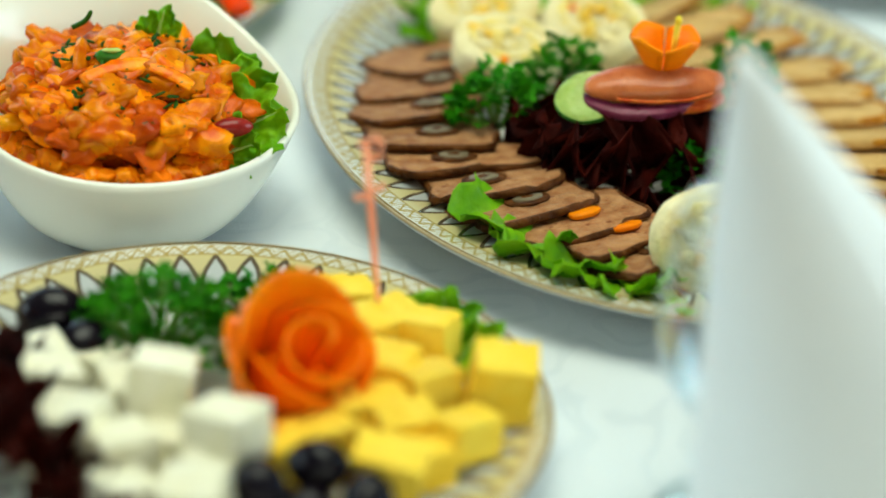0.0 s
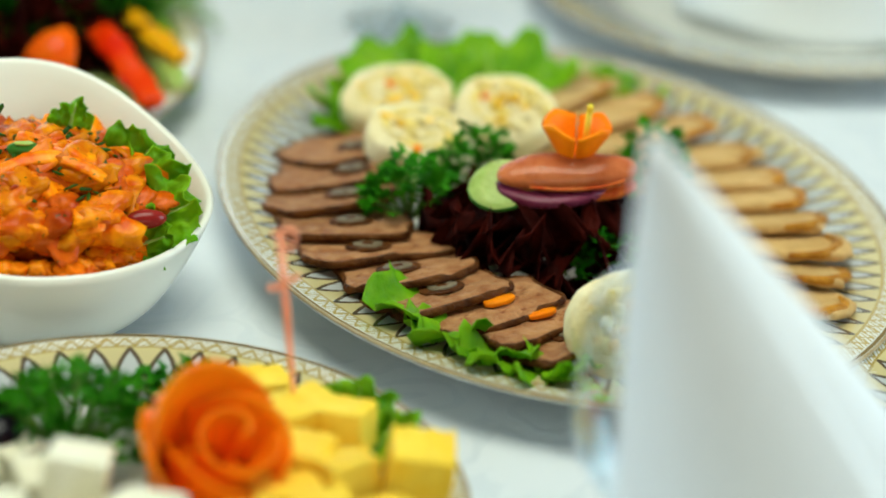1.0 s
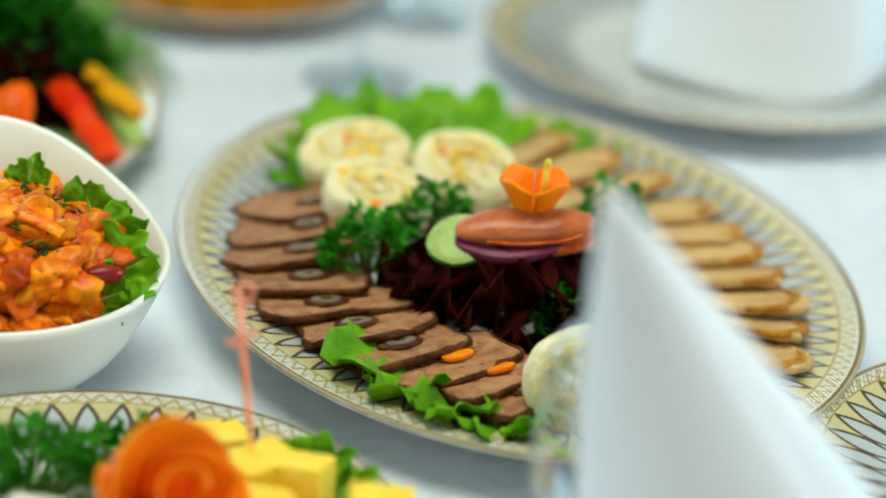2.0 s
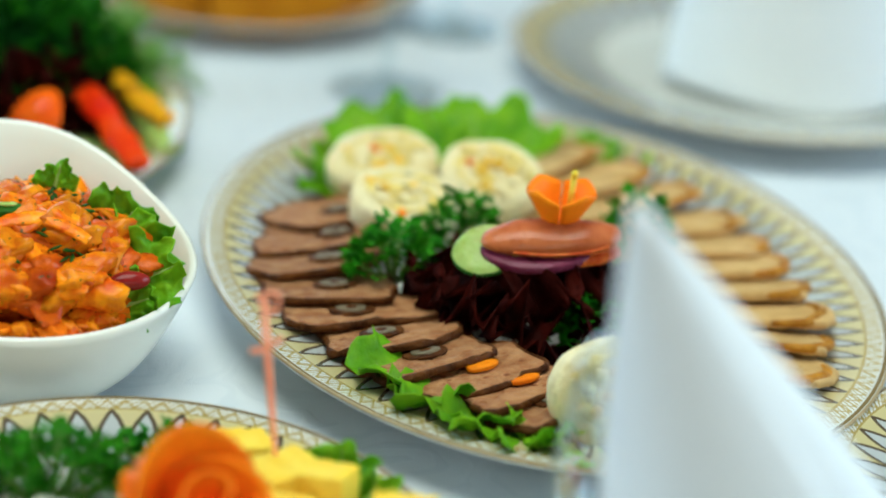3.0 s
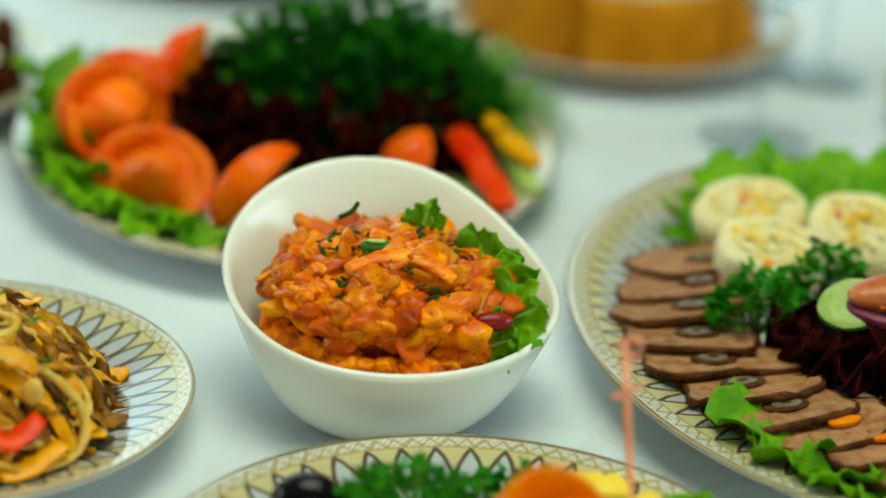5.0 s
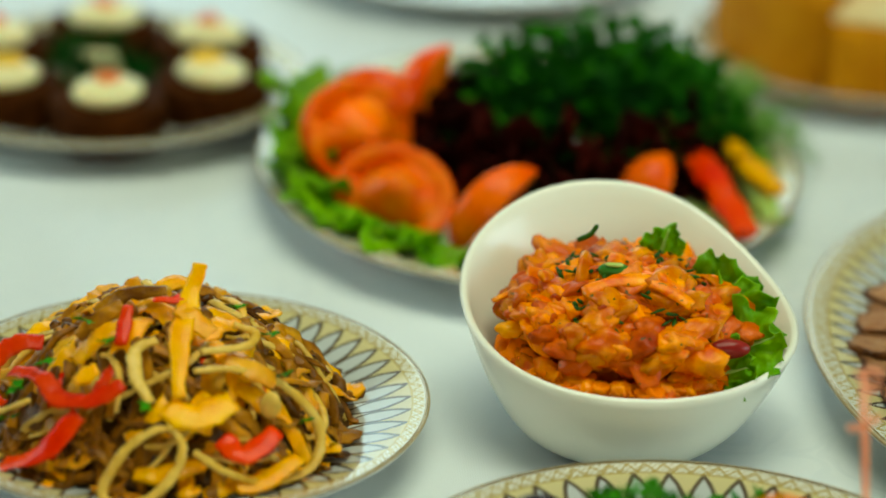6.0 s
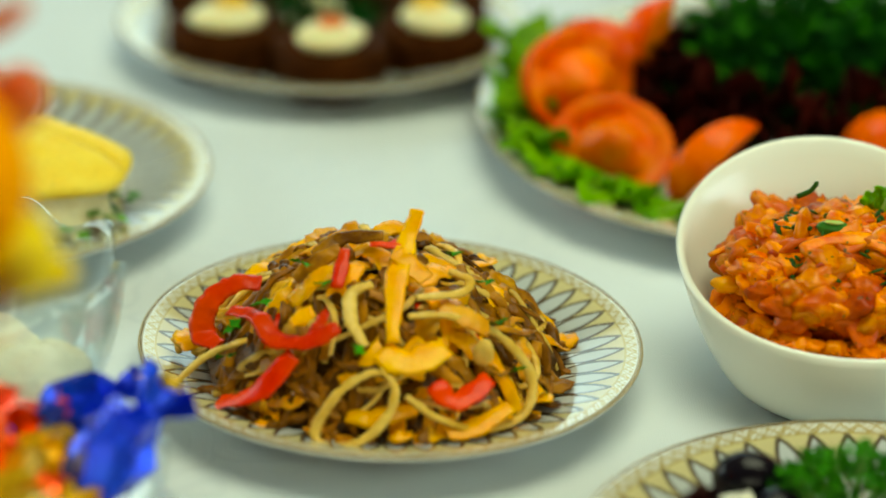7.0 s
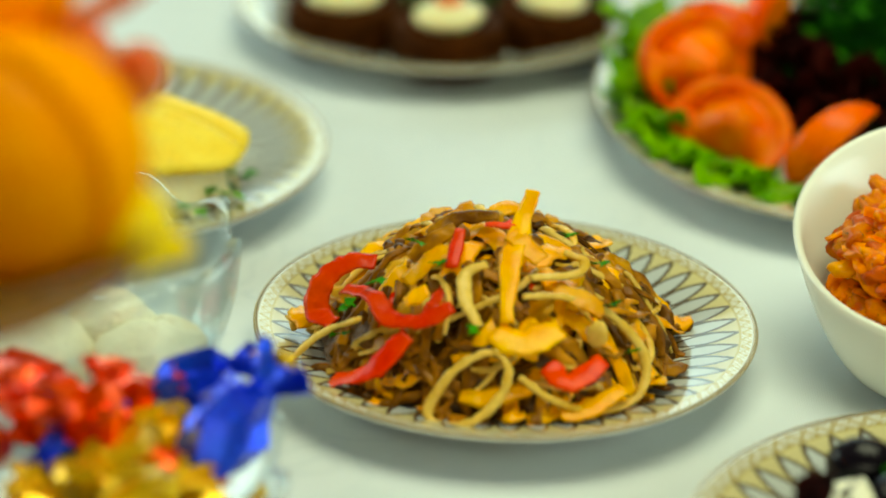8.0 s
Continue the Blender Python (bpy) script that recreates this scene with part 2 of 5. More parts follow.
def part(name, shape, material, parent, label="", smooth=True, m=None):
    ob = new(name, mesh_of(name, shape, material, smooth) if isinstance(shape, tuple) else shape)
    ob.parent = parent
    if m is not None:
        ob.matrix_local = m
    if label:
        ob["label"] = label
    return ob


def thing(name, x, y, z, label, category, group="", turn=0.0, kind="", shape=None, material=None, smooth=True, m=None):
    """A top-level thing on the table: an Empty that carries parts, or one mesh."""
    ob = new(name, mesh_of(name, shape, material, smooth) if shape else None)
    ob.matrix_world = (pose(x, y, TZ + z) @ m) if m is not None else pose(x, y, TZ + z, 0, 0, turn)
    return tagged(ob, label, category, group, kind)


# ---- the room ----
def box_between(name, lo, hi, material, label=""):
    c, s = [(a + b) / 2 for a, b in zip(lo, hi)], [b - a for a, b in zip(lo, hi)]
    bm = bmesh.new()
    bmesh.ops.create_cube(bm, size=1.0)
    bmesh.ops.scale(bm, vec=s, verts=bm.verts)
    me = bpy.data.meshes.new(name)
    bm.to_mesh(me)
    bm.free()
    me.materials.append(material)
    ob = new(name, me)
    ob.location = c
    return tagged(ob, label or "plain painted room surface", "wall", kind="structure")


def wall_with_window(name, axis, at, out, lo, hi, a0, a1, z0, z1):
    """A wall across axis at a place, from lo to hi, with a window opening from a0 to a1 and z0 to z1."""
    bm = bmesh.new()
    for (p, q, r, s) in ((lo, a0, 0, 2.9), (a1, hi, 0, 2.9), (a0, a1, 0, z0), (a0, a1, z1, 2.9)):
        k = bmesh.ops.create_cube(bm, size=1.0)["verts"]
        d = (q - p, 0.2, s - r) if axis == "y" else (0.2, q - p, s - r)
        mid = ((p + q) / 2, at + out * 0.1, (r + s) / 2) if axis == "y" else (at + out * 0.1, (p + q) / 2, (r + s) / 2)
        bmesh.ops.scale(bm, vec=d, verts=k)
        bmesh.ops.translate(bm, vec=mid, verts=k)
    me = bpy.data.meshes.new(name)
    bm.to_mesh(me)
    bm.free()
    me.materials.append(M_WALL)
    return tagged(new(name, me), "unseen dark grey plaster wall with a window opening", "wall", kind="structure")


wall_with_window("wall_north", "y", 4.0, 1, -3.7, 3.7, -1.5, 0.5, 0.95, 2.45)
wall_with_window("wall_west", "x", -3.5, -1, -3.0, 4.0, 0.6, 3.4, 0.9, 2.65)
# east and south openings are unseen, cut only for the two fill lamps
wall_with_window("wall_east", "x", 3.5, 1, -3.0, 4.0, -0.3, 2.1, 0.9, 2.65)
wall_with_window("wall_south", "y", -3.0, -1, -3.7, 3.7, -1.2, 2.2, 1.2, 2.7)
box_between("floor", (-3.7, -3.2, -0.1), (3.7, 4.2, 0), M_FLOOR, "brown wooden floor")
box_between("ceiling", (-3.7, -3.2, 2.9), (3.7, 4.2, 3.0), M_WALL, "unseen dark grey ceiling")

# the banquet table under its cloth
banquet_table = new("banquet_table")
banquet_table.location = (0.1, 1.6, 0)
tagged(banquet_table, "long banquet table hidden under a white cloth", "table")
part("tabletop", moved(brick(2.0, 2.4, 0.03, 0.004, 0), pose(0, 0, TZ - 0.0345)), M_FLOOR, banquet_table)
for lx in (-0.9, 0.9):
    for ly in (-1.1, 1.1):
        part("leg", moved(brick(0.06, 0.06, TZ - 0.036, 0.004, 0), pose(lx, ly, 0)), M_FLOOR, banquet_table)


def cloth_shape():
    nx, ny = 110, 130
    def fn(u, v):
        x, y = -1.25 + 2.5 * u, -1.45 + 2.9 * v
        ox, oy = max(abs(x) - 1.003, 0), max(abs(y) - 1.203, 0)
        drop = math.hypot(ox, oy)
        wave = 0.018 * min(drop * 6, 1) * math.sin(13 * (x + y))
        z = -drop * 1.05 + 0.0005 * noise.noise(Vector((x * 5, y * 5, 0)))
        px = math.copysign(min(abs(x), 1.003) + ox * 0.06 + (wave + 0.008 if ox else 0), x)
        py = math.copysign(min(abs(y), 1.203) + oy * 0.06 + (wave + 0.008 if oy else 0), y)
        return (px, py, z)
    return sheet(fn, nx, ny, 0.0012)


table_cloth = new("tablecloth", mesh_of("tablecloth", cloth_shape(), M_CLOTH))
table_cloth.location = (0.1, 1.6, TZ)
tagged(table_cloth, "white damask tablecloth with woven scroll pattern", "tablecloth")


# ---- china ----
def plate_shape(r, height=0.022, sx=1.0, sy=1.0, n=96, well=0.62):
    prof = [(0.0, 0.0), (0.40, 0.0), (0.46, 0.0), (0.48, 0.10), (0.62, 0.22), (0.80, 0.56), (0.97, 0.83), (0.995, 0.90), (1.0, 0.96), (0.992, 1.0), (0.975, 0.985)]
    prof += [(0.93, 0.93), (0.85, 0.80), (0.76, 0.66), (0.68, 0.54), (well + 0.02, 0.42), (well - 0.02, 0.33), (well - 0.07, 0.28), (0.3, 0.26), (0.0, 0.26)]
    return lathe([(max(q * r, 1e-4), z * height) for q, z in prof], n, sx, sy, close=False)


def plate(name, x, y, r, label, material, height=0.022, sx=1.0, sy=1.0, turn=0.0, category="plate", group="patterned plates", under=0.0006):
    shape = plate_shape(r, height, sx, sy)
    ob = thing(name, x, y, under, label, category, group, turn)
    body = part("dish", shape, material, ob)
    me = body.data
    uv = me.uv_layers.new(name="UVMap")
    n = 96
    rr = [math.hypot(p[0] / sx, p[1] / sy) / r for p in shape[0]]
    half = 10 * n
    for poly in me.polygons:
        js = [v % n for v in poly.vertices]
        wrap = max(js) - min(js) > n / 2
        under_side = max(poly.vertices) < half
        for li, v in zip(poly.loop_indices, poly.vertices):
            j = v % n
            uv.data[li].uv = ((j + (n if wrap and j == 0 else 0)) / n, min(rr[v], 0.6) if under_side else rr[v])
    part("gilt_edge", lathe([(r * 0.9945, height * 1.008), (r * 0.9995, height * 1.006), (r * 1.0015, height * 0.975), (r * 0.999, height * 0.97), (r * 0.9945, height * 1.008)], 96, sx, sy, close=False), M_RIMLINE, ob, "thin gilt line round the rim")
    part("foot_ring", lathe([(r * 0.40, 0.0), (r * 0.47, 0.0), (r * 0.465, -0.0004), (r * 0.405, -0.0004), (r * 0.40, 0.0)], 64, sx, sy, close=False), M_PORCELAIN, ob, "unglazed foot ring")
    return ob


NOODLE, CHEESE, PLATTER, TOMATO = (-0.158, 1.011), (0.0716, 0.8412), (0.3025, 1.109), (-0.006, 1.352)
EGGS, PIE, SETTING, LEFT, BACK, FRONT = (-0.273, 1.447), (0.213, 1.595), (0.524, 1.437), (-0.418, 1.165), (-0.06, 1.775), (0.508, 0.86)
plate("side_plate", *NOODLE, 0.115, "white china plate with gold petal rim under noodle salad", M_CHINA)
plate("side_plate", *CHEESE, 0.132, "white china plate with gold petal rim under cheese cubes", M_CHINA)
plate("serving_platter", *PLATTER, 0.167, "oval china platter with gold petal rim under sliced meats", M_CHINA_BIG, 0.024, 1.0, 1.335, 3, "platter")
plate("serving_platter", *TOMATO, 0.156, "oval china platter with petal rim under raw vegetables", M_CHINA_BIG, 0.022, 1.0, 1.27, 0, "platter")
plate("side_plate", *EGGS, 0.128, "china plate with faint petal rim under egg canapes", M_CHINA)
plate("side_plate", *LEFT, 0.136, "china plate with petal rim beside the fruit stand", M_CHINA)
plate("side_plate", *PIE, 0.118, "pale china plate carrying a brown pie", M_CHINA)
plate("dinner_plate", *SETTING, 0.158, "dinner plate with wide petal rim and napkin on it", M_CHINA)
plate("dinner_plate", *BACK, 0.14, "white china plate at the table's far side", M_CHINA)
plate("dinner_plate", *FRONT, 0.13, "gold petal rimmed dinner plate beside the standing napkin", M_CHINA)


# ---- the slanted salad bowl ----
BOWL = (0.044, 1.053)


def bowl_rim(a):
    k = (1 + math.cos(a - radians(103))) / 2
    return 0.0425 + 0.047 * k ** 1.5


def bowl_wall(a, v, inner):
    k = v ** 0.72
    r0, r1 = (0.034, 0.0775) if not inner else (0.030, 0.0737)
    lean = 0.018 * v * v - 0.012
    r = r0 + (r1 - r0) * k
    point = 1 + 0.05 * v * max(0, math.cos(a + radians(12))) ** 6 - 0.10 * v * max(0, math.cos(a - radians(50))) ** 4
    z = (0.005 if inner else 0.0) + (bowl_rim(a) - (0.005 if inner else 0.0)) * v ** 1.35
    return (r * point * math.cos(a), r * 0.96 * math.sin(a) + lean, z)


def bowl_shape():
    n, m = 96, 18
    rows = [[bowl_wall(2 * math.pi * i / n, j / m, False) for i in range(n)] for j in range(m + 1)]
    lip = []
    for i in range(n):
        a = Vector(rows[-1][i])
        b = Vector(bowl_wall(2 * math.pi * i / n, 1.0, True))
        lip.append((a + b) / 2 + Vector((0, 0, 0.0016)))
    rows.append([tuple(p) for p in lip])
    rows += [[bowl_wall(2 * math.pi * i / n, j / m, True) for i in range(n)] for j in range(m, -1, -1)]
    vs = [p for row in rows for p in row]
    fs = [(j * n + i, j * n + (i + 1) % n, (j + 1) * n + (i + 1) % n, (j + 1) * n + i) for j in range(len(rows) - 1) for i in range(n)]
    fs += [tuple(reversed(range(n))), tuple((len(rows) - 1) * n + i for i in range(n))]
    return vs, fs


salad_bowl = thing("salad_bowl", *BOWL, 0.0006, "white porcelain bowl with a slanted rim holding carrot salad", "bowl", shape=bowl_shape(), material=M_PORCELAIN)


# ---- standing napkins ----
def napkin_cone(base, height, lean, opening, seed, taper=1.0):
    """A starched napkin rolled to a cone, with an overlapping edge."""
    def fn(u, v):
        a = radians(-100 + opening * u)
        r = base * (1 - taper * v) ** 0.93 * (1 + 0.10 * u) + 0.0015
        r *= 1 + 0.05 * noise.noise(Vector((u * 4, v * 2, seed)))
        return (r * math.cos(a) + lean[0] * v, r * math.sin(a) * 0.75 + lean[1] * v, height * v - 0.012 * math.sin(3 * a) * (1 - v) * 0.3 + 0.004)
    return sheet(fn, 72, 30, 0.0012)


thing("napkin", 0.328, 0.715, 0.0006, "white starched napkin standing folded to a tall cone", "napkin", "standing napkins",
      shape=napkin_cone(0.090, 0.222, (-0.105, -0.01), 400, 1.0), material=M_NAPKIN)
thing("napkin", 0.545, 1.425, 0.0075, "white starched napkin rolled to a cone on the dinner plate", "napkin", "standing napkins",
      shape=napkin_cone(0.080, 0.24, (0.01, 0.0), 400, 4.0, 0.35), material=M_NAPKIN)


# ---- glasses ----
def goblet(name, x, y, foot, stem, bowl_r, top, rim_r, label, group="wine glasses"):
    ob = thing(name, x, y, 0.0008, label, "glass", group)
    part("foot", lathe([(1e-4, 0), (foot, 0), (foot + 0.0006, 0.0008), (foot, 0.0018), (foot * 0.5, 0.004), (0.006, 0.008), (1e-4, 0.0085)], 48, close=False), M_GLASS, ob)
    part("stem", lathe([(0.0058, 0.0086), (0.0042, 0.018), (0.0042, stem - 0.012), (0.007, stem - 0.004), (0.012, stem - 0.0006)], 32), M_GLASS, ob)
    b = []
    for k in range(13):
        v = k / 12
        b.append((0.014 + (bowl_r - 0.014) * math.sin(min(v * 1.9, 1) * math.pi / 2) - (bowl_r - rim_r) * max(0, v - 0.5) ** 1.4 * 2.64, stem + (top - stem) * v))
    inner = [(max(r - 0.0012, 1e-4), z + (0.0004 if z < top - 0.001 else 0)) for r, z in reversed(b[1:])]
    part("bowl", lathe([(1e-4, stem)] + b + inner + [(0.010, stem + 0.003), (1e-4, stem + 0.002)], 48, close=False), M_GLASS, ob)
    return ob


goblet("wine_glass", 0.266, 0.775, 0.032, 0.035, 0.040, 0.132, 0.034, "clear glass goblet beside the standing napkin")
goblet("wine_glass", 0.280, 1.421, 0.034, 0.085, 0.036, 0.19, 0.030, "clear wine glass with round foot behind the platter")
goblet("wine_glass", 0.343, 1.540, 0.033, 0.085, 0.034, 0.18, 0.029, "clear wine glass with round foot beside the dinner plate")

# ---- food materials ----
M_CARROT = surface("carrot", (0.95, 0.20, 0.0), (0.98, 0.27, 0.001), 50, 0.42, 0.15, 500, coat=0.1, vary=0.06, spec=0.08)
M_TOMATO_SKIN = surface("tomato_skin", (0.80, 0.060, 0.001), (0.92, 0.14, 0.002), 40, 0.25, 0.05, 300, coat=0.3, vary=0.08, spec=0.1)
M_TOMATO = surface("tomato_flesh", (0.92, 0.10, 0.001), (0.95, 0.21, 0.004), 60, 0.34, 0.25, 260, coat=0.25, spec=0.1)
M_LETTUCE = surface("lettuce", (0.11, 0.36, 0.001), (0.29, 0.57, 0.005), 45, 0.42, 0.5, 260, coat=0.1, vary=0.15, thin=0.35)
M_PARSLEY = surface("parsley", (0.014, 0.14, 0.001), (0.055, 0.29, 0.003), 60, 0.55, 0.2, 500, vary=0.1, spec=0.08)
M_DILL = surface("dill", (0.001, 0.030, 0.001), (0.008, 0.085, 0.003), 30, 0.6, 0.1, 300, vary=0.2, spec=0.06)
M_FROND = surface("dark_frond", (0.006, 0.065, 0.001), (0.028, 0.17, 0.002), 60, 0.55, 0.2, 500, vary=0.1, spec=0.06)
M_STEM = surface("herb_stem", (0.12, 0.28, 0.04), (0.18, 0.34, 0.06), 60, 0.5, 0.1, 300)
M_RIB = surface("lettuce_rib", (0.30, 0.50, 0.08), (0.42, 0.60, 0.16), 60, 0.45, 0.2, 300, vary=0.05)
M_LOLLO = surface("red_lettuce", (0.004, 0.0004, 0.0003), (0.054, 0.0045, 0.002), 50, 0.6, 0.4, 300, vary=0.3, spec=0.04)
M_FETA = surface("feta", (0.84, 0.80, 0.58), (0.88, 0.85, 0.68), 90, 0.6, 0.45, 420, sss=0.08, vary=0.04, spots=(0.66, 0.64, 0.52), spot_scale=260, spot_cut=0.72)
M_CHEESE = surface("yellow_cheese", (0.92, 0.60, 0.035), (0.94, 0.68, 0.07), 70, 0.5, 0.15, 380, sss=0.08, vary=0.06)
M_OLIVE = surface("black_olive", (0.003, 0.002, 0.006), (0.008, 0.005, 0.008), 60, 0.18, 0.25, 220, coat=0.5, vary=0.2, spec=0.15)
M_PICK = surface("pink_plastic", (0.98, 0.36, 0.20), (1.0, 0.42, 0.25), 30, 0.3, 0.02, sss=0.2)
M_PICK_YELLOW = surface("yellow_plastic", (0.80, 0.62, 0.04), (0.85, 0.66, 0.06), 30, 0.3, 0.02)
M_MEAT = surface("roast_meat", (0.32, 0.125, 0.045), (0.47, 0.24, 0.105), 130, 0.5, 1.0, 300, vary=0.14, spots=(0.22, 0.07, 0.025), spot_scale=150, spot_cut=0.64, spec=0.12)
M_OLIVE_CUT = surface("olive_cut", (0.17, 0.135, 0.08), (0.24, 0.19, 0.12), 90, 0.4, 0.3, 300)
M_CRUST = surface("roast_crust", (0.055, 0.016, 0.003), (0.15, 0.05, 0.010), 120, 0.5, 1.0, 260, spec=0.1)
M_PORK = surface("pale_pork", (0.52, 0.31, 0.10), (0.66, 0.43, 0.17), 60, 0.55, 0.8, 320, sss=0.15, vary=0.08)
M_PORK_CRUST = surface("golden_crust", (0.52, 0.23, 0.020), (0.34, 0.12, 0.008), 120, 0.4, 0.8, 260, coat=0.1, spec=0.1)
M_OMELETTE = surface("omelette", (0.86, 0.71, 0.34), (0.90, 0.79, 0.47), 70, 0.55, 0.6, 300, vary=0.05)
M_FILLING = surface("egg_filling", (0.88, 0.66, 0.12), (0.80, 0.66, 0.30), 130, 0.55, 0.7, 300, sss=0.15, vary=0.06, spots=(0.42, 0.34, 0.14), spot_scale=170, spot_cut=0.63)
M_CUCUMBER = surface("cucumber_flesh", (0.34, 0.48, 0.09), (0.46, 0.58, 0.17), 90, 0.3, 0.3, 260, sss=0.25, coat=0.3)
M_CUCUMBER_SKIN = surface("cucumber_skin", (0.03, 0.14, 0.015), (0.06, 0.22, 0.02), 80, 0.3, 0.2)
M_ONION_RED = surface("red_onion", (0.12, 0.012, 0.035), (0.20, 0.03, 0.07), 80, 0.3, 0.2, coat=0.3)
M_SAUSAGE = surface("sausage_casing", (0.58, 0.165, 0.05), (0.47, 0.11, 0.03), 90, 0.30, 0.25, 220, coat=0.9, vary=0.03, spec=0.2)
M_SALMON = surface("salted_salmon", (0.84, 0.22, 0.04), (0.66, 0.085, 0.012), 160, 0.35, 0.5, 200, coat=0.3, spec=0.12)
M_RED_PEPPER = surface("red_pepper", (0.70, 0.016, 0.0), (0.82, 0.060, 0.0005), 50, 0.25, 0.1, 250, coat=0.35, vary=0.15, spec=0.1)
M_YELLOW_PEPPER = surface("yellow_pepper", (0.88, 0.32, 0.0), (0.94, 0.48, 0.002), 50, 0.28, 0.12, 250, coat=0.35, vary=0.14, spec=0.12)
M_ONION = surface("fried_onion", (0.62, 0.34, 0.03), (0.76, 0.50, 0.10), 70, 0.26, 0.2, 260, coat=0.45, vary=0.2, spec=0.14)
M_AMBER = surface("oily_onion_flake", (0.70, 0.27, 0.004), (0.82, 0.42, 0.02), 70, 0.24, 0.3, 240, coat=0.6, vary=0.3, spec=0.14, thin=0.25)
M_SHREDS = surface("fried_shreds", (0.15, 0.046, 0.001), (0.46, 0.185, 0.006), 80, 0.30, 0.4, 260, coat=0.35, vary=0.35, spec=0.08)
# deeper tangle, darker than M_SHREDS: shade of the gaps is in its brown
M_SHRED_MASS = surface("fried_shred_mass", (0.04, 0.011, 0.0005), (0.32, 0.115, 0.003), 80, 0.30, 0.4, 260, coat=0.3, vary=0.5, island=True, spec=0.07)
M_SAUCE = surface("oily_base", (0.20, 0.08, 0.008), (0.08, 0.03, 0.004), 130, 0.3, 0.8, 200, coat=0.4)
M_CHICKEN = surface("sauced_chicken", (0.64, 0.090, 0.0), (0.90, 0.30, 0.001), 110, 0.24, 0.35, 240, coat=0.4, vary=0.26, spots=(0.12, 0.09, 0.006), spot_scale=230, spot_cut=0.68, spec=0.1)
# sauced tomato red, lowered so the base carries shade between the pieces
M_CHICKEN_DARK = surface("sauced_tomato", (0.40, 0.035, 0.0), (0.72, 0.13, 0.001), 80, 0.3, 0.5, 260, coat=0.4, vary=0.2, spots=(0.08, 0.06, 0.008), spot_scale=200, spot_cut=0.66, spec=0.1)
M_HERB_BIT = surface("chopped_herb", (0.010, 0.05, 0.003), (0.03, 0.10, 0.006), 120, 0.45, 0.2, spec=0.1)
M_KIDNEY = surface("red_bean", (0.22, 0.012, 0.010), (0.30, 0.02, 0.015), 60, 0.22, 0.1, coat=0.4)
M_BREAD = surface("dark_bread", (0.030, 0.008, 0.001), (0.070, 0.018, 0.002), 110, 0.7, 0.8, 300, vary=0.1, spec=0.03)
M_EGG_WHITE = surface("egg_white", (0.84, 0.74, 0.38), (0.87, 0.79, 0.45), 40, 0.35, 0.1, 300, sss=0.3, vary=0.03)
M_YOLK = surface("yolk", (0.86, 0.48, 0.03), (0.88, 0.56, 0.06), 90, 0.6, 0.5, 300, sss=0.1)
M_PIE = surface("baked_crust", (0.62, 0.25, 0.008), (0.50, 0.18, 0.004), 45, 0.5, 0.3, 260, vary=0.05, spec=0.06)
M_CREAM = surface("cream_layer", (0.80, 0.62, 0.30), (0.84, 0.68, 0.38), 60, 0.5, 0.3)
M_ORANGE = surface("orange_peel", (1.0, 0.29, 0.0), (1.0, 0.34, 0.0), 40, 0.6, 0.3, 900, vary=0.01, spec=0.03)
M_ORANGE_FLESH = surface("orange_flesh", (0.94, 0.25, 0.0), (0.97, 0.33, 0.0), 130, 0.4, 0.4, 260, coat=0.05, spec=0.05)
M_LEMON = surface("yellow_fruit", (0.84, 0.56, 0.002), (0.88, 0.62, 0.006), 35, 0.4, 0.3, 700, sss=0.03, vary=0.03)
M_APPLE = surface("red_apple", (0.55, 0.03, 0.012), (0.72, 0.20, 0.03), 28, 0.25, 0.05, coat=0.3)
M_ZEFIR = surface("marshmallow", (0.82, 0.74, 0.54), (0.88, 0.82, 0.62), 60, 0.7, 0.6, 350, vary=0.05, spots=(0.42, 0.30, 0.13), spot_scale=260, spot_cut=0.70)
M_STAND = surface("brown_glass", (0.20, 0.075, 0.006), (0.28, 0.12, 0.012), 20, 0.15, 0.05, trans=0.1)


def foil(name, c1, c2):
    return surface(name, c1, c2, 45, 0.24, 0.12, 160, metal=0.6, coat=0.8, vary=0.10)


M_FOIL_BLUE = foil("blue_foil", (0.0, 0.025, 0.72), (0.005, 0.08, 0.90))
M_FOIL_RED = foil("red_foil", (0.80, 0.02, 0.0), (0.92, 0.09, 0.003))
M_FOIL_GOLD = foil("gold_foil", (0.80, 0.42, 0.005), (0.92, 0.58, 0.03))

rnd = random.Random(7)


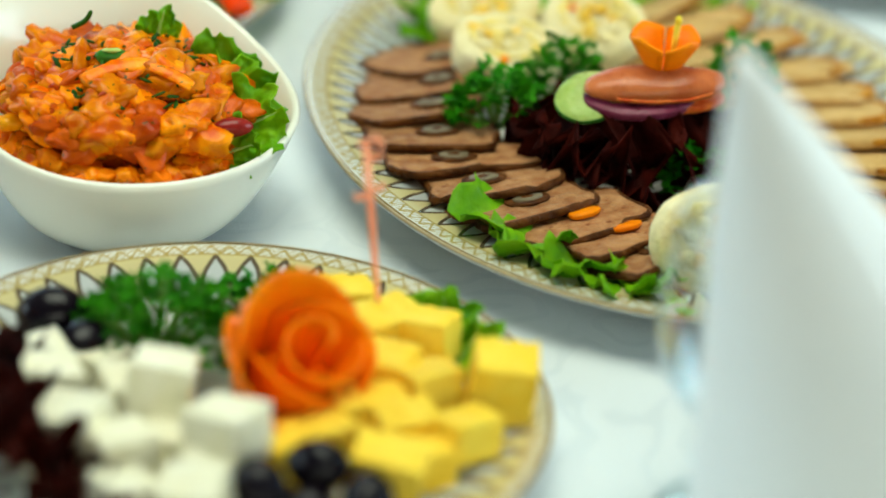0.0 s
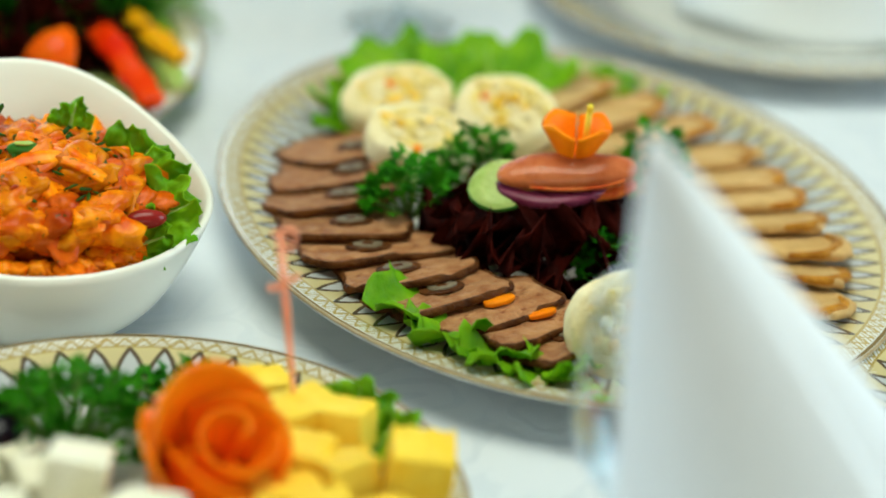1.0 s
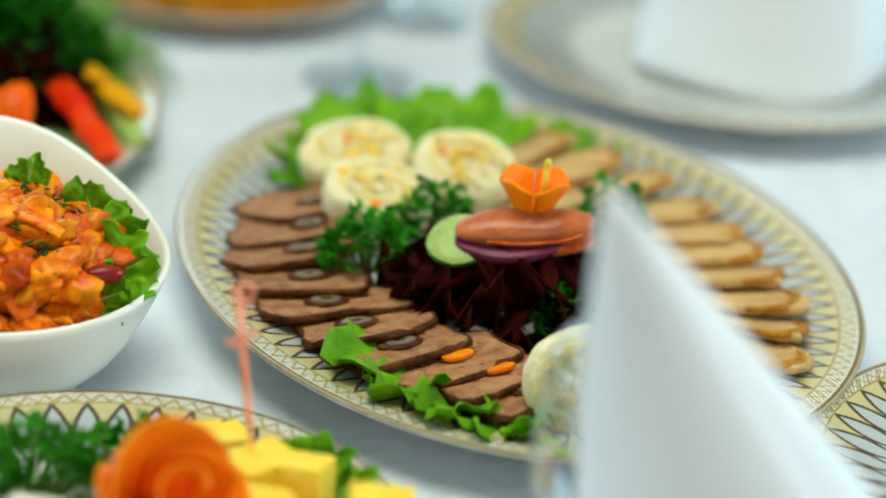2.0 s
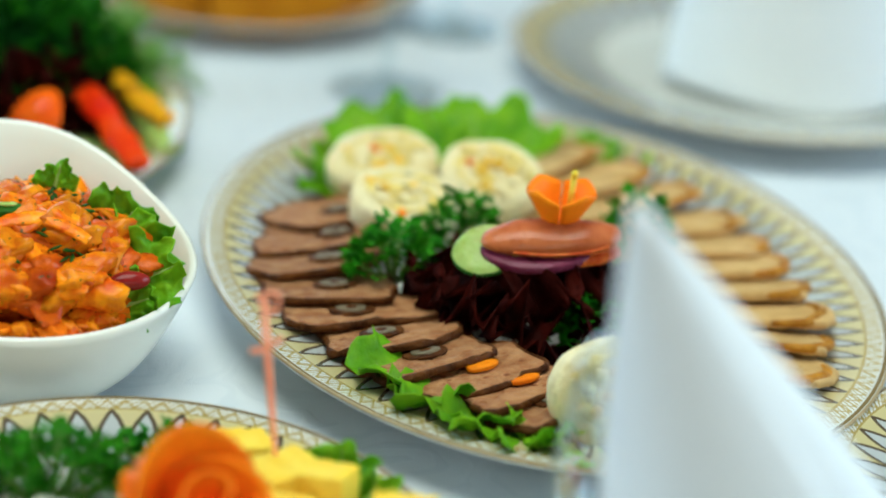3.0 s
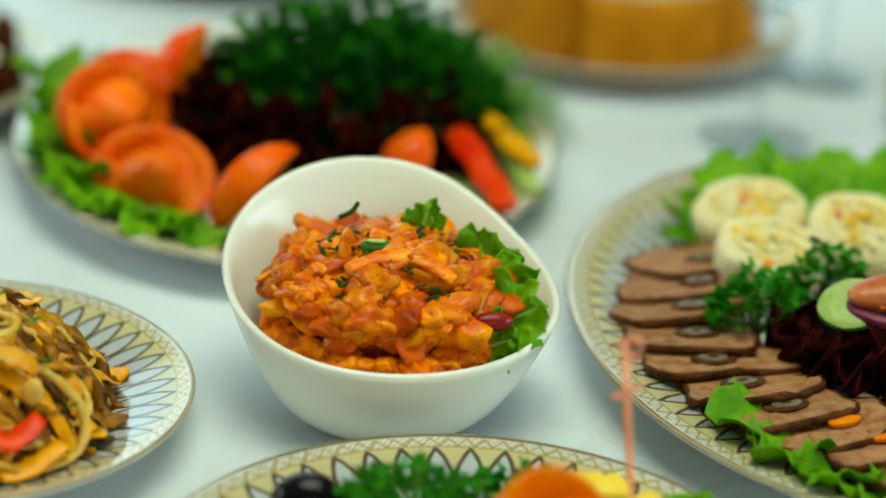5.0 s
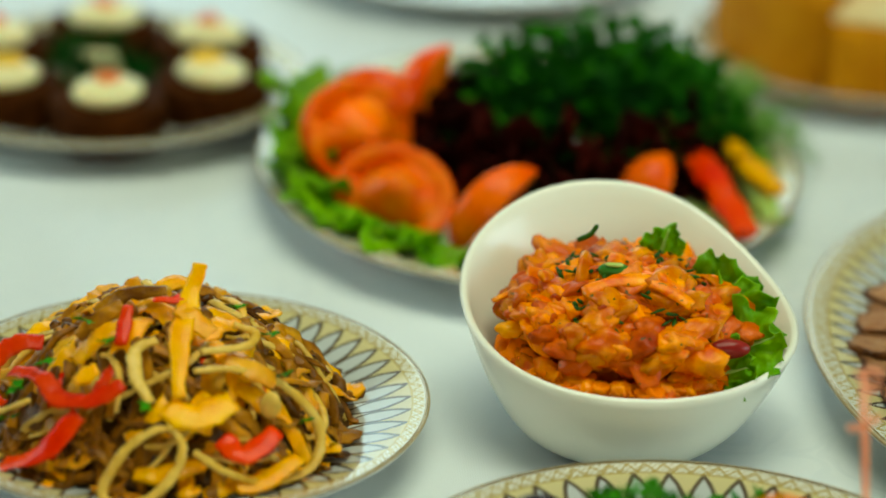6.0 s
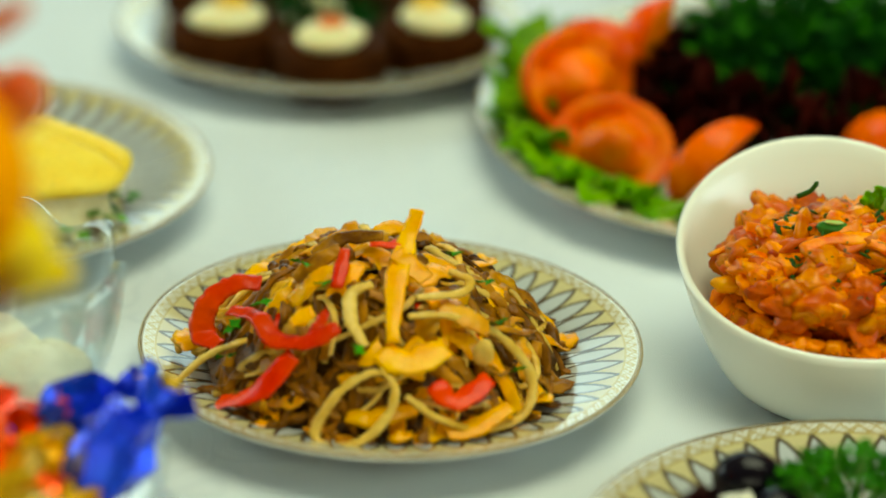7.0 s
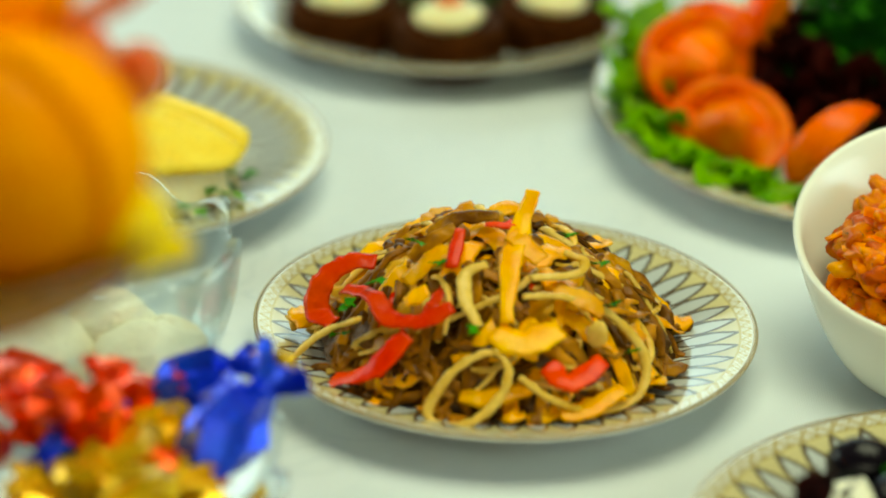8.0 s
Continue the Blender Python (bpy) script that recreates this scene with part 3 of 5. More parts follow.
# ---- shapes of food ----
def leaf(length, width, ruffle, curl, seed, waves=5.0, nu=30, nv=30, thick=0.0005):
    """A frilled salad leaf along x from its stalk; its edge is lobed and its frills are uneven."""
    def fn(u, v):
        s = 2 * v - 1
        a = s * 1.45
        edge = 1 + 0.10 * math.sin(a * waves * 1.7 + seed * 2) + 0.16 * noise.noise(Vector((a * 3.1, seed, 1.7))) + 0.018 * math.sin(a * waves * 4.3 + seed)
        r = (0.06 + 0.94 * u) * edge
        x, y = length * r * (0.30 + 0.70 * math.cos(a)), 0.56 * width * r * math.sin(a) * 1.05
        e = u ** 2.6
        k = Vector((x / length * 2.4, y / width * 2.4, seed))
        frill = 0.9 * math.sin(a * waves + 2.2 * noise.noise(k) + seed) + 1.3 * noise.noise(k * 2.3) + 0.6 * math.sin(a * waves * 2.7 + 3 * noise.noise(k * 1.6) + seed * 2)
        crinkle_ = 0.28 * noise.noise(k * 5.5) * u
        z = curl * length * u * u + 0.10 * width * (s * u) ** 2 + ruffle * (e * frill + crinkle_)
        return (x + 0.5 * ruffle * e * noise.noise(k * 3 + Vector((5, 0, 0))), y + 0.5 * ruffle * e * noise.noise(k * 3 + Vector((0, 7, 0))), z)
    return sheet(fn, nu, nv, thick)


def leaflet(size, r):
    """A small three-lobed leaf, folded a little."""
    k = size
    pts = [(0, 0, 0), (0.35 * k, 0.10 * k, 0.04 * k), (0.42 * k, 0.42 * k, 0.16 * k), (0.66 * k, 0.30 * k, 0.05 * k), (0.80 * k, 0.12 * k, 0.10 * k), (1.05 * k, 0, -0.05 * k),
           (0.80 * k, -0.12 * k, 0.10 * k), (0.66 * k, -0.30 * k, 0.05 * k), (0.42 * k, -0.42 * k, 0.16 * k), (0.35 * k, -0.10 * k, 0.04 * k), (0.5 * k, 0, -0.06 * k)]
    fs = [(10, 0, 1), (10, 1, 2), (10, 2, 3), (10, 3, 4), (10, 4, 5), (10, 5, 6), (10, 6, 7), (10, 7, 8), (10, 8, 9), (10, 9, 0)]
    return [Vector(p) for p in pts], fs


def parsley_shape(rx, ry, height, count, size, seed):
    r = random.Random(seed)
    leaves, stems = [], []
    for _ in range(count):
        a, q = r.uniform(0, 2 * math.pi), math.sqrt(r.random())
        x, y = rx * q * math.cos(a), ry * q * math.sin(a)
        z = height * max(0.15, (1 - q * q) ** 0.5) * r.uniform(0.55, 1.05) + 0.004 * noise.noise(Vector((x * 120, y * 120, seed)))
        leaves.append(moved(leaflet(size * r.uniform(0.7, 1.3), r), pose(x, y, z, r.uniform(-50, 50), r.uniform(-65, 15), math.degrees(a) + r.uniform(-80, 80))))
        if r.random() < 0.12:
            stems.append(tube([(x * 0.15, y * 0.15, 0), (x * 0.6, y * 0.6, z * 0.55), (x, y, z)], [0.0011, 0.0008, 0.0005], 5))
    return joined(*leaves), joined(*stems)


def parsley(x, y, z, rx, ry, height, count, size, seed, label):
    ob = thing("parsley_sprig", x, y, z, label, "herb", "parsley sprigs")
    a, b = parsley_shape(rx, ry, height, count, size, seed)
    tagged(part("leaves", a, M_PARSLEY, ob), kind="stuff")
    tagged(part("stalk", b, M_STEM, ob), kind="stuff")
    return ob


def egg_like(length, width, seed, cuts=3):
    return blob(length / 2, width / 2, width / 2, 0.05, 1.5, seed, cuts)


def dome(x, y, cx, cy, rx, ry, h, z0, power):
    return z0 + h * max(0.0, 1 - ((x - cx) / rx) ** 2 - ((y - cy) / ry) ** 2) ** power


def smooth_path(points, per=6):
    pts = [Vector(p) for p in points]
    if len(pts) < 3:
        return [pts[0].lerp(pts[-1], i / per) for i in range(per + 1)]
    out = []
    for i in range(len(pts) - 1):
        p0, p1, p2, p3 = pts[max(i - 1, 0)], pts[i], pts[i + 1], pts[min(i + 2, len(pts) - 1)]
        for k in range(per):
            t = k / per
            out.append(0.5 * ((2 * p1) + (p2 - p0) * t + (2 * p0 - 5 * p1 + 4 * p2 - p3) * t * t + (3 * p1 - p0 - 3 * p2 + p3) * t ** 3))
    return out + [pts[-1]]


def ribbon(points, width, flat, seed=0.0, per=5, n=8):
    """A strip cut from a vegetable: flat, uneven in width, twisting a little along its way."""
    pts = smooth_path(points, per)
    m = len(pts) - 1
    rad = [width / 2 * (0.72 + 0.28 * math.sin(math.pi * i / m)) * (1 + 0.30 * noise.noise(Vector((i * 0.45, seed * 3.7, 0)))) for i in range(m + 1)]
    tilt = Vector((0.7 * noise.noise(Vector((seed * 9.1, 0, 0))), -0.45, 1 + 0.2 * noise.noise(Vector((0, seed * 5, 0)))))
    vs, fs = tube(pts, rad, n, flat, up=tilt)
    vs = [p + 0.10 * width * noise.noise_vector(Vector(p) * 260 + Vector((seed, 0, 0))) for p in vs]
    return vs, fs


def slab(outline, thick, seed=0.0, wobble=0.0006):
    """A slice with the given outline in x and y, with a soft edge; it lies on z = 0."""
    n = len(outline)
    rings = [(0.97, 0.0), (1.0, 0.2), (1.0, 0.8), (0.975, 1.0), (0.6, 1.0), (0.25, 1.0)]
    vs = []
    for s, z in rings:
        for i, (x, y) in enumerate(outline):
            k = 1 + 0.03 * noise.noise(Vector((x * 130, y * 130, seed + z)))
            vs.append(Vector((x * s * k, y * s * k, z * thick + wobble * noise.noise(Vector((x * s * 160, y * s * 160, seed))))))
    fs = [(j * n + i, j * n + (i + 1) % n, (j + 1) * n + (i + 1) % n, (j + 1) * n + i) for j in range(len(rings) - 1) for i in range(n)]
    fs += [tuple(reversed(range(n))), tuple((len(rings) - 1) * n + i for i in range(n))]
    return vs, fs


def oval(a, b, n=28, seed=0.0, rough=0.06, squash=1.0):
    out = []
    for i in range(n):
        t = 2 * math.pi * i / n
        k = 1 + rough * noise.noise(Vector((1.4 * math.cos(t), 1.4 * math.sin(t), seed)))
        c, s = math.cos(t), math.sin(t)
        out.append((a * k * math.copysign(abs(c) ** squash, c), b * k * math.copysign(abs(s) ** squash, s)))
    return out


# ---- cheese plate ----
FETA = [(0.0057, 0.8390, 0.0310, 12), (0.0016, 0.8630, 0.0230, 20), (0.0270, 0.8690, 0.0210, 40), (0.0480, 0.8178, 0.0390, -14), (0.0146, 0.8015, 0.0330, -28), (0.0362, 0.8415, 0.0250, 12),
        (0.0319, 0.7878, 0.0310, 18), (0.0704, 0.7875, 0.0390, -38), (0.0525, 0.8005, 0.0250, 30), (0.0650, 0.7806, 0.0270, 10), (0.0092, 0.7964, 0.0190, 5), (0.0308, 0.7600, 0.0290, 25),
        (0.0566, 0.7504, 0.0330, -20), (0.0424, 0.7880, 0.0150, 10)]
for i, (x, y, z, a) in enumerate(FETA):
    s = 0.0228 + 0.0025 * math.sin(i * 2.1)
    big = i == 3
    shape = moved(brick(s * (1.05 if big else 1), s * 0.95, s * (1.06 if big else 0.85), 0.0009, 0.0005, i), pose(0, 0, -s * 0.45))
    thing("feta_cube", x, y, z, "crumbly white brined cheese cube on the plate", "cheese", "white cheese cubes", shape=shape, material=M_FETA, smooth=True,
          m=pose(0, 0, 0, 7 * math.sin(i * 1.7), 8 * math.cos(i * 2.3), a))


def crinkle(x, y, z, seed):
    vs, fs = brick(x, y, z, 0.0009, 0.0004, seed, 7)
    out = []
    for p in vs:
        k = 1 + 0.035 * math.sin(p.x / x * 2 * math.pi * 3.0 + seed)
        out.append(Vector((p.x, p.y * k, z / 2 + (p.z - z / 2) * k)))
    return out, fs


YELLOW = [(0.1270, 0.9067, 0.0270, 10), (0.1418, 0.8758, 0.0310, 30), (0.1563, 0.8704, 0.0310, -30), (0.1381, 0.8399, 0.0330, -35), (0.1522, 0.8276, 0.0320, 24), (0.1814, 0.8276, 0.0330, -8),
          (0.1280, 0.8189, 0.0250, 5), (0.1065, 0.8031, 0.0230, 20), (0.1404, 0.8052, 0.0270, 12), (0.1631, 0.7998, 0.0270, 32), (0.1295, 0.7739, 0.0290, -18), (0.0886, 0.7970, 0.0210, -50),
          (0.1551, 0.8570, 0.0170, 0), (0.1448, 0.7888, 0.0210, 10), (0.1247, 0.8078, 0.0150, 0), (0.1425, 0.8403, 0.0130, 20)]
for i, (x, y, z, a) in enumerate(YELLOW):
    s = 0.0215 + 0.0022 * math.sin(i * 1.3)
    dims = (s * 1.15, s, s * 1.25) if i == 5 else (s * 1.2, s * 0.9, s * 0.85)
    shape = moved(crinkle(*dims, i), pose(0, 0, -dims[2] / 2))
    thing("cheese_cube", x, y, z, "yellow crinkle-cut hard cheese cube on the plate", "cheese", "yellow cheese cubes", shape=shape, material=M_CHEESE,
          m=pose(0, 0, 0, 9 * math.sin(i * 2.7), 7 * math.cos(i * 1.3), a))

for i, (x, y, z) in enumerate([(0.0087, 0.9010, 0.0270), (0.0206, 0.8768, 0.0270), (0.0795, 0.7594, 0.0330), (0.1025, 0.7685, 0.0350), (0.0986, 0.7550, 0.0230), (0.1187, 0.7501, 0.0310), (0.1090, 0.7450, 0.0210), (0.0901, 0.7670, 0.0170)]):
    s = 0.027 if i == 0 else 0.0215
    ob = thing("olive", x, y, z, "shiny whole black olive on the cheese plate", "olive", "black olives", m=pose(0, 0, 0, 0, 20 * math.sin(i * 3), 50 * i))
    part("flesh", egg_like(s * 1.15, s * 0.92, i), M_OLIVE, ob)
    part("stem_scar", moved(lathe([(1e-4, 0.0006), (0.0016, 0.0008), (0.0022, 0.0)], 10), pose(s * 0.57, 0, 0, 0, 90, 0)), M_CRUST, ob)


def carrot_rose(x, y, z):
    ob = thing("carrot_rose", x, y, z, "rose carved from curled orange carrot strips", "garnish", m=pose(0, 0, 0, 27, 14, 0))
    def bud(u, v):
        a = 2 * math.pi * 1.15 * u - 0.6
        r = 0.0025 + 0.0165 * u ** 0.9 * (0.72 + 0.28 * v) + 0.0015 * v * v
        return (r * math.cos(a), r * math.sin(a), 0.008 + 0.042 * v * (1 - 0.20 * u) + 0.0016 * math.sin(a * 1.3) * v)
    part("petal", sheet(bud, 84, 14, 0.0012), M_CARROT, ob, "tight rolled carrot bud")
    for k, (mid, span, r0, r1, h, out, fall) in enumerate([(-110, 190, 0.0165, 0.0215, 0.038, 0.0015, 0.55), (40, 170, 0.017, 0.0235, 0.040, 0.002, 0.35), (128, 150, 0.019, 0.0300, 0.047, 0.002, 0.28),
                                                           (205, 120, 0.021, 0.0330, 0.040, 0.004, 0.45), (-15, 120, 0.020, 0.0330, 0.026, 0.006, 0.40), (-78, 110, 0.020, 0.0315, 0.018, 0.008, 0.30)]):
        def petal(u, v, mid=mid, span=span, r0=r0, r1=r1, h=h, out=out, fall=fall, k=k):
            a = radians(mid + span * (u - 0.5))
            top = 1 - fall * abs(2 * u - 1) ** 2.2
            r = r0 + (r1 - r0) * v ** 0.8 + out * max(0, v - 0.7) ** 2 * 8 + 0.0006 * math.sin(3 * a + k) * v
            return (r * math.cos(a), r * math.sin(a), 0.002 + h * v * top)
        part("petal", sheet(petal, 32, 12, 0.0013), M_CARROT, ob)
    part("petal", lathe([(1e-4, 0.0), (0.016, 0.0), (0.021, 0.006), (0.018, 0.012), (1e-4, 0.014)], 24), M_CARROT, ob, "carrot slice base")
    return ob


carrot_rose(0.0980, 0.845, 0.016)


def cocktail_pick(x, y, z, length, m, material, label, hilt=True):
    ob = thing("cocktail_pick", x, y, z, label, "pick", "cocktail picks", m=m)
    part("shaft", tube([(0, 0, 0), (0, 0, length * 0.65), (0, 0, length)], [0.0007, 0.0016, 0.0016], 8, 0.7), material, ob)
    if not hilt:
        part("tip_knob", moved(blob(0.0018, 0.0018, 0.0026, 0.1, 2, 1, 2), pose(0, 0, length)), material, ob)
        return ob
    part("crossguard", tube(smooth_path([(-0.0065, 0, length * 0.735), (-0.004, 0, length * 0.72), (0, 0, length * 0.74), (0.004, 0, length * 0.75), (0.0065, 0, length * 0.77)], 4), 0.0014, 8), material, ob)
    hook = [(0.001, 0, length * 0.97), (0.0035, 0, length * 0.90), (0.0062, 0, length * 0.95), (0.005, 0, length * 1.0), (0, 0, length * 1.0), (-0.003, 0, length * 0.985)]
    part("handle", tube(smooth_path(hook, 5), 0.0012, 8), material, ob, "loop handle like a sword hilt")
    return ob


cocktail_pick(0.1405, 0.880, 0.028, 0.084, pose(0, 0, 0, -4, -6, 8), M_PICK, "coral plastic sword pick stuck in cheese")
cocktail_pick(0.0745, 0.845, 0.034, 0.026, pose(0, 0, 0, 8, 18, 55), M_PICK, "pink plastic pick stuck in the carrot rose")
parsley(0.049, 0.889, 0.012, 0.036, 0.026, 0.036, 620, 0.0062, 3, "curly parsley bunch between olives and carrot rose")
parsley(0.098, 0.918, 0.012, 0.030, 0.018, 0.020, 240, 0.0062, 4, "curly parsley behind the carrot rose")


def salad_leaf(x, y, z, length, width, ruffle, curl, seed, m, material=None, label="", group="green lettuce leaves", waves=5.0):
    ob = thing("lettuce_leaf", x, y, z, label or "frilly green lettuce leaf lying on the dish", "lettuce", group, m=m)
    blade = leaf(length, width, ruffle, curl, seed, waves)
    part("blade", blade, material or M_LETTUCE, ob)
    mid = [Vector(blade[0][i * 31 + 15]) + Vector((0, 0, 0.0002)) for i in range(0, 27, 2)]
    part("midrib", tube(mid, [0.0016 * (1 - 0.85 * k / 13) for k in range(14)], 6, 0.6), M_RIB if material is None else M_LOLLO, ob, "paler midrib" if material is None else "")
    return ob


RED = "dark red frilled lettuce leaf"
salad_leaf(0.161, 0.878, 0.014, 0.030, 0.036, 0.003, 0.25, 1, pose(0, 0, 0, 0, -38, 62))
salad_leaf(0.166, 0.866, 0.014, 0.028, 0.034, 0.003, 0.2, 2, pose(0, 0, 0, 0, -32, 30))
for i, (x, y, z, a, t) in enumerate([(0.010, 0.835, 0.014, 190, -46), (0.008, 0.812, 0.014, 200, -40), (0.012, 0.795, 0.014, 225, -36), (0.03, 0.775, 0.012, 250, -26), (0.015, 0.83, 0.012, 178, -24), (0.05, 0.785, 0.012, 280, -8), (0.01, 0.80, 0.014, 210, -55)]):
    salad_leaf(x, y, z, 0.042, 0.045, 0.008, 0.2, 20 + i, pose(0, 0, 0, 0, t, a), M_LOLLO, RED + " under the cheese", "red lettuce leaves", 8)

# ---- carved meat platter ----
MEAT = [(0.207, 1.176, 12), (0.196, 1.145, 4), (0.188, 1.114, 0), (0.189, 1.083, -2), (0.196, 1.055, 2), (0.207, 1.030, 10), (0.221, 1.007, 14), (0.238, 0.989, 22), (0.254, 0.974, 27), (0.267, 0.956, 30)]
for i, (x, y, a) in enumerate(MEAT):
    ob = thing("meat_slice", x + 0.003, y, 0.0215, "thin brown roast slice stuffed with " + ("carrot" if i in (7, 8) else "a black olive"), "meat", "stuffed roast slices",
               m=pose(0, 0, 0, -9 + 2 * math.sin(i * 2), -4 + 3 * math.sin(i * 5), a + 3 * math.sin(i * 7)))
    part("slice", slab(oval(0.0335, 0.0235, 40, i, 0.38, 0.60), 0.0034, i, 0.0010), M_MEAT, ob)
    part("crust", tube([(p[0] * 1.005, p[1] * 1.005, 0.0018 + 0.0006 * noise.noise(Vector((k * 0.6, i, 0)))) for k, p in enumerate(oval(0.0335, 0.0235, 40, i, 0.38, 0.60) + oval(0.0335, 0.0235, 40, i, 0.38, 0.60)[:1])], [0.0014 + 0.0010 * noise.noise(Vector((k * 1.3, i, 3))) for k in range(41)], 7, 1.4), M_CRUST, ob, "browned crust round the slice")
    if i in (7, 8):
        part("stuffing", moved(slab(oval(0.0080, 0.0042, 16, i), 0.002, i), pose(0.006, -0.006, 0.0044)), M_CARROT, ob, "orange carrot stuffing")
    else:
        cx = 0.002 + 0.004 * math.sin(i)
        part("stuffing", moved(slab(oval(0.0110, 0.0085, 18, i), 0.0012, i), pose(cx, -0.004, 0.0034)), M_CRUST, ob, "dark stuffing ring")
        part("olive_ring", moved(slab(oval(0.0072, 0.0054, 16, i + 3), 0.0012, i), pose(cx, -0.004, 0.0042)), M_OLIVE_CUT, ob, "olive slice in the middle")
        part("olive_hole", moved(slab(oval(0.0028, 0.002, 12, i + 5), 0.0008, i), pose(cx, -0.004, 0.0048)), M_CRUST, ob, "dark olive hole")

PORK = [(0.347, 1.250, 34), (0.371, 1.222, 24), (0.391, 1.190, 15), (0.403, 1.158, 9), (0.411, 1.128, 2), (0.413, 1.098, -6), (0.414, 1.069, -12), (0.412, 1.040, -18), (0.406, 1.011, -26), (0.396, 0.984, -36)]
for i, (x, y, a) in enumerate(PORK):
    c, s = math.cos(radians(a)), math.sin(radians(a))
    ob = thing("pork_slice", x - 0.032 * c, y - 0.032 * s, 0.0215, "pale roast pork slice with a golden crust end", "meat", "pork slices", m=pose(0, 0, 0, -12 + 3 * math.sin(i * 3), -3 + 2 * math.sin(i * 5), a + 3 * math.sin(i * 4)))
    part("slice", slab(oval(0.050, 0.0225, 38, 40 + i, 0.26, 0.52), 0.0046, i, 0.0012), M_PORK, ob)
    part("crust", tube(smooth_path([(0.024, -0.0215, 0.003), (0.040, -0.0190, 0.0035), (0.0475, -0.004, 0.0035), (0.0465, 0.008, 0.0035), (0.036, 0.0200, 0.003)], 5), [0.0014 + 0.0016 * math.sin(math.pi * k / 20) + 0.0008 * noise.noise(Vector((k, i, 0))) for k in range(21)], 8, 0.95), M_PORK_CRUST, ob, "golden brown crust")
    part("edge", tube(smooth_path([(-0.044, -0.010, 0.0025), (-0.03, -0.0205, 0.0025), (0.0, -0.0216, 0.0025), (0.03, -0.0208, 0.0025)], 5), 0.0007, 7), M_PORK_CRUST, ob, "browned edge")


def stuffed_roll(x, y, z, m, seed, r=0.0305, thick=0.014):
    ob = thing("stuffed_roll", x, y, z, "slice of pale rolled omelette with egg filling", "roll", "omelette roll slices", m=m)
    out = oval(1.0, 0.86, 40, seed, 0.10)
    part("wrapper", moved(slab([(a * r, b * r) for a, b in out], thick, seed, 0.0008), pose(0, 0, -thick / 2)), M_OMELETTE, ob)
    k = []
    for j in range(64):
        t = j / 63
        a = 2 * math.pi * 1.9 * t
        k.append((r * (0.80 - 0.66 * t) * math.cos(a), r * 0.84 * (0.80 - 0.66 * t) * math.sin(a), thick / 2 + 0.0005))
    part("filling", tube(k, [r * (0.085 + 0.11 * noise.noise(Vector((j * 0.5, seed, 0)))) for j in range(64)], 7, 0.22), M_FILLING, ob, "yellow egg filling spiral")
    for j in range(18):
        a, q = rnd.uniform(0, 6.28), rnd.uniform(0.15, 0.78)
        part("filling_bit", moved(blob(rnd.uniform(0.0022, 0.0046), rnd.uniform(0.0018, 0.0034), 0.0012, 0.35, 2.5, j + seed, 2), pose(r * q * math.cos(a), r * 0.84 * q * math.sin(a), thick / 2 + 0.0014, 0, 0, math.degrees(a))), M_CARROT if j == 0 else (M_YOLK, M_OMELETTE, M_FILLING)[j % 3], ob)
    return ob


stuffed_roll(0.241, 1.216, 0.033, pose(0, 0, 0, 14, -6, 0), 1.0)
stuffed_roll(0.243, 1.163, 0.032, pose(0, 0, 0, 14, 4, 25), 2.0)
stuffed_roll(0.294, 1.190, 0.035, pose(0, 0, 0, 26, 6, -24), 3.0, 0.028)
stuffed_roll(0.2945, 0.938, 0.038, pose(0, 0, 0, 70, 0, 8), 4.0, 0.0285)
stuffed_roll(0.330, 0.960, 0.036, pose(0, 0, 0, 60, 0, 20), 5.0, 0.0285)
for i, (x, y, z, le, wi, t, a) in enumerate([(0.262, 1.235, 0.014, 0.062, 0.075, -22, 105), (0.300, 1.235, 0.014, 0.066, 0.080, -20, 85), (0.335, 1.240, 0.012, 0.064, 0.07, -6, 66), (0.238, 1.212, 0.014, 0.050, 0.06, -18, 140), (0.362, 1.245, 0.013, 0.050, 0.05, -3, 45),
                                             (0.236, 0.992, 0.015, 0.050, 0.060, -14, 205), (0.246, 0.972, 0.015, 0.048, 0.060, -12, 222), (0.262, 0.952, 0.015, 0.046, 0.055, -12, 236), (0.288, 0.940, 0.015, 0.044, 0.055, -10, 250)]):
    salad_leaf(x, y, z, le, wi, 0.0045, 0.10, 40 + i, pose(0, 0, 0, 0, t, a), label="frilly green lettuce leaf under the meat slices")
for i in range(11):
    a = 360 / 11 * i
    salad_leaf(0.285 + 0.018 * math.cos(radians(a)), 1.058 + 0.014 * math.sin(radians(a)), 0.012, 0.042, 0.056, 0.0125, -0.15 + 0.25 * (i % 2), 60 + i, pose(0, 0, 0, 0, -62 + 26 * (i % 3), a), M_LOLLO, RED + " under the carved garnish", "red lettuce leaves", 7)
ob = thing("cucumber_slice", 0.2615, 1.0510, 0.0550, "round cucumber slice on red lettuce", "cucumber", m=pose(0, 0, 0, 24, -16, 0))
part("flesh", slab(oval(0.0165, 0.015), 0.003, 3), M_CUCUMBER, ob)
part("peel", moved(lathe([(0.99, 0.0004), (1.03, 0.001), (1.03, 0.0022), (0.99, 0.0028)], 28, 0.0165, 0.015, close=False), pose(0, 0, 0)), M_CUCUMBER_SKIN, ob, "dark green peel")
thing("onion_slice", 0.2850, 1.0485, 0.0545, "purple red onion slice under the sausage", "onion", shape=slab(oval(0.027, 0.0165, 28, 6), 0.004, 2), material=M_ONION_RED, m=pose(0, 0, 0, 8, -2, 0))
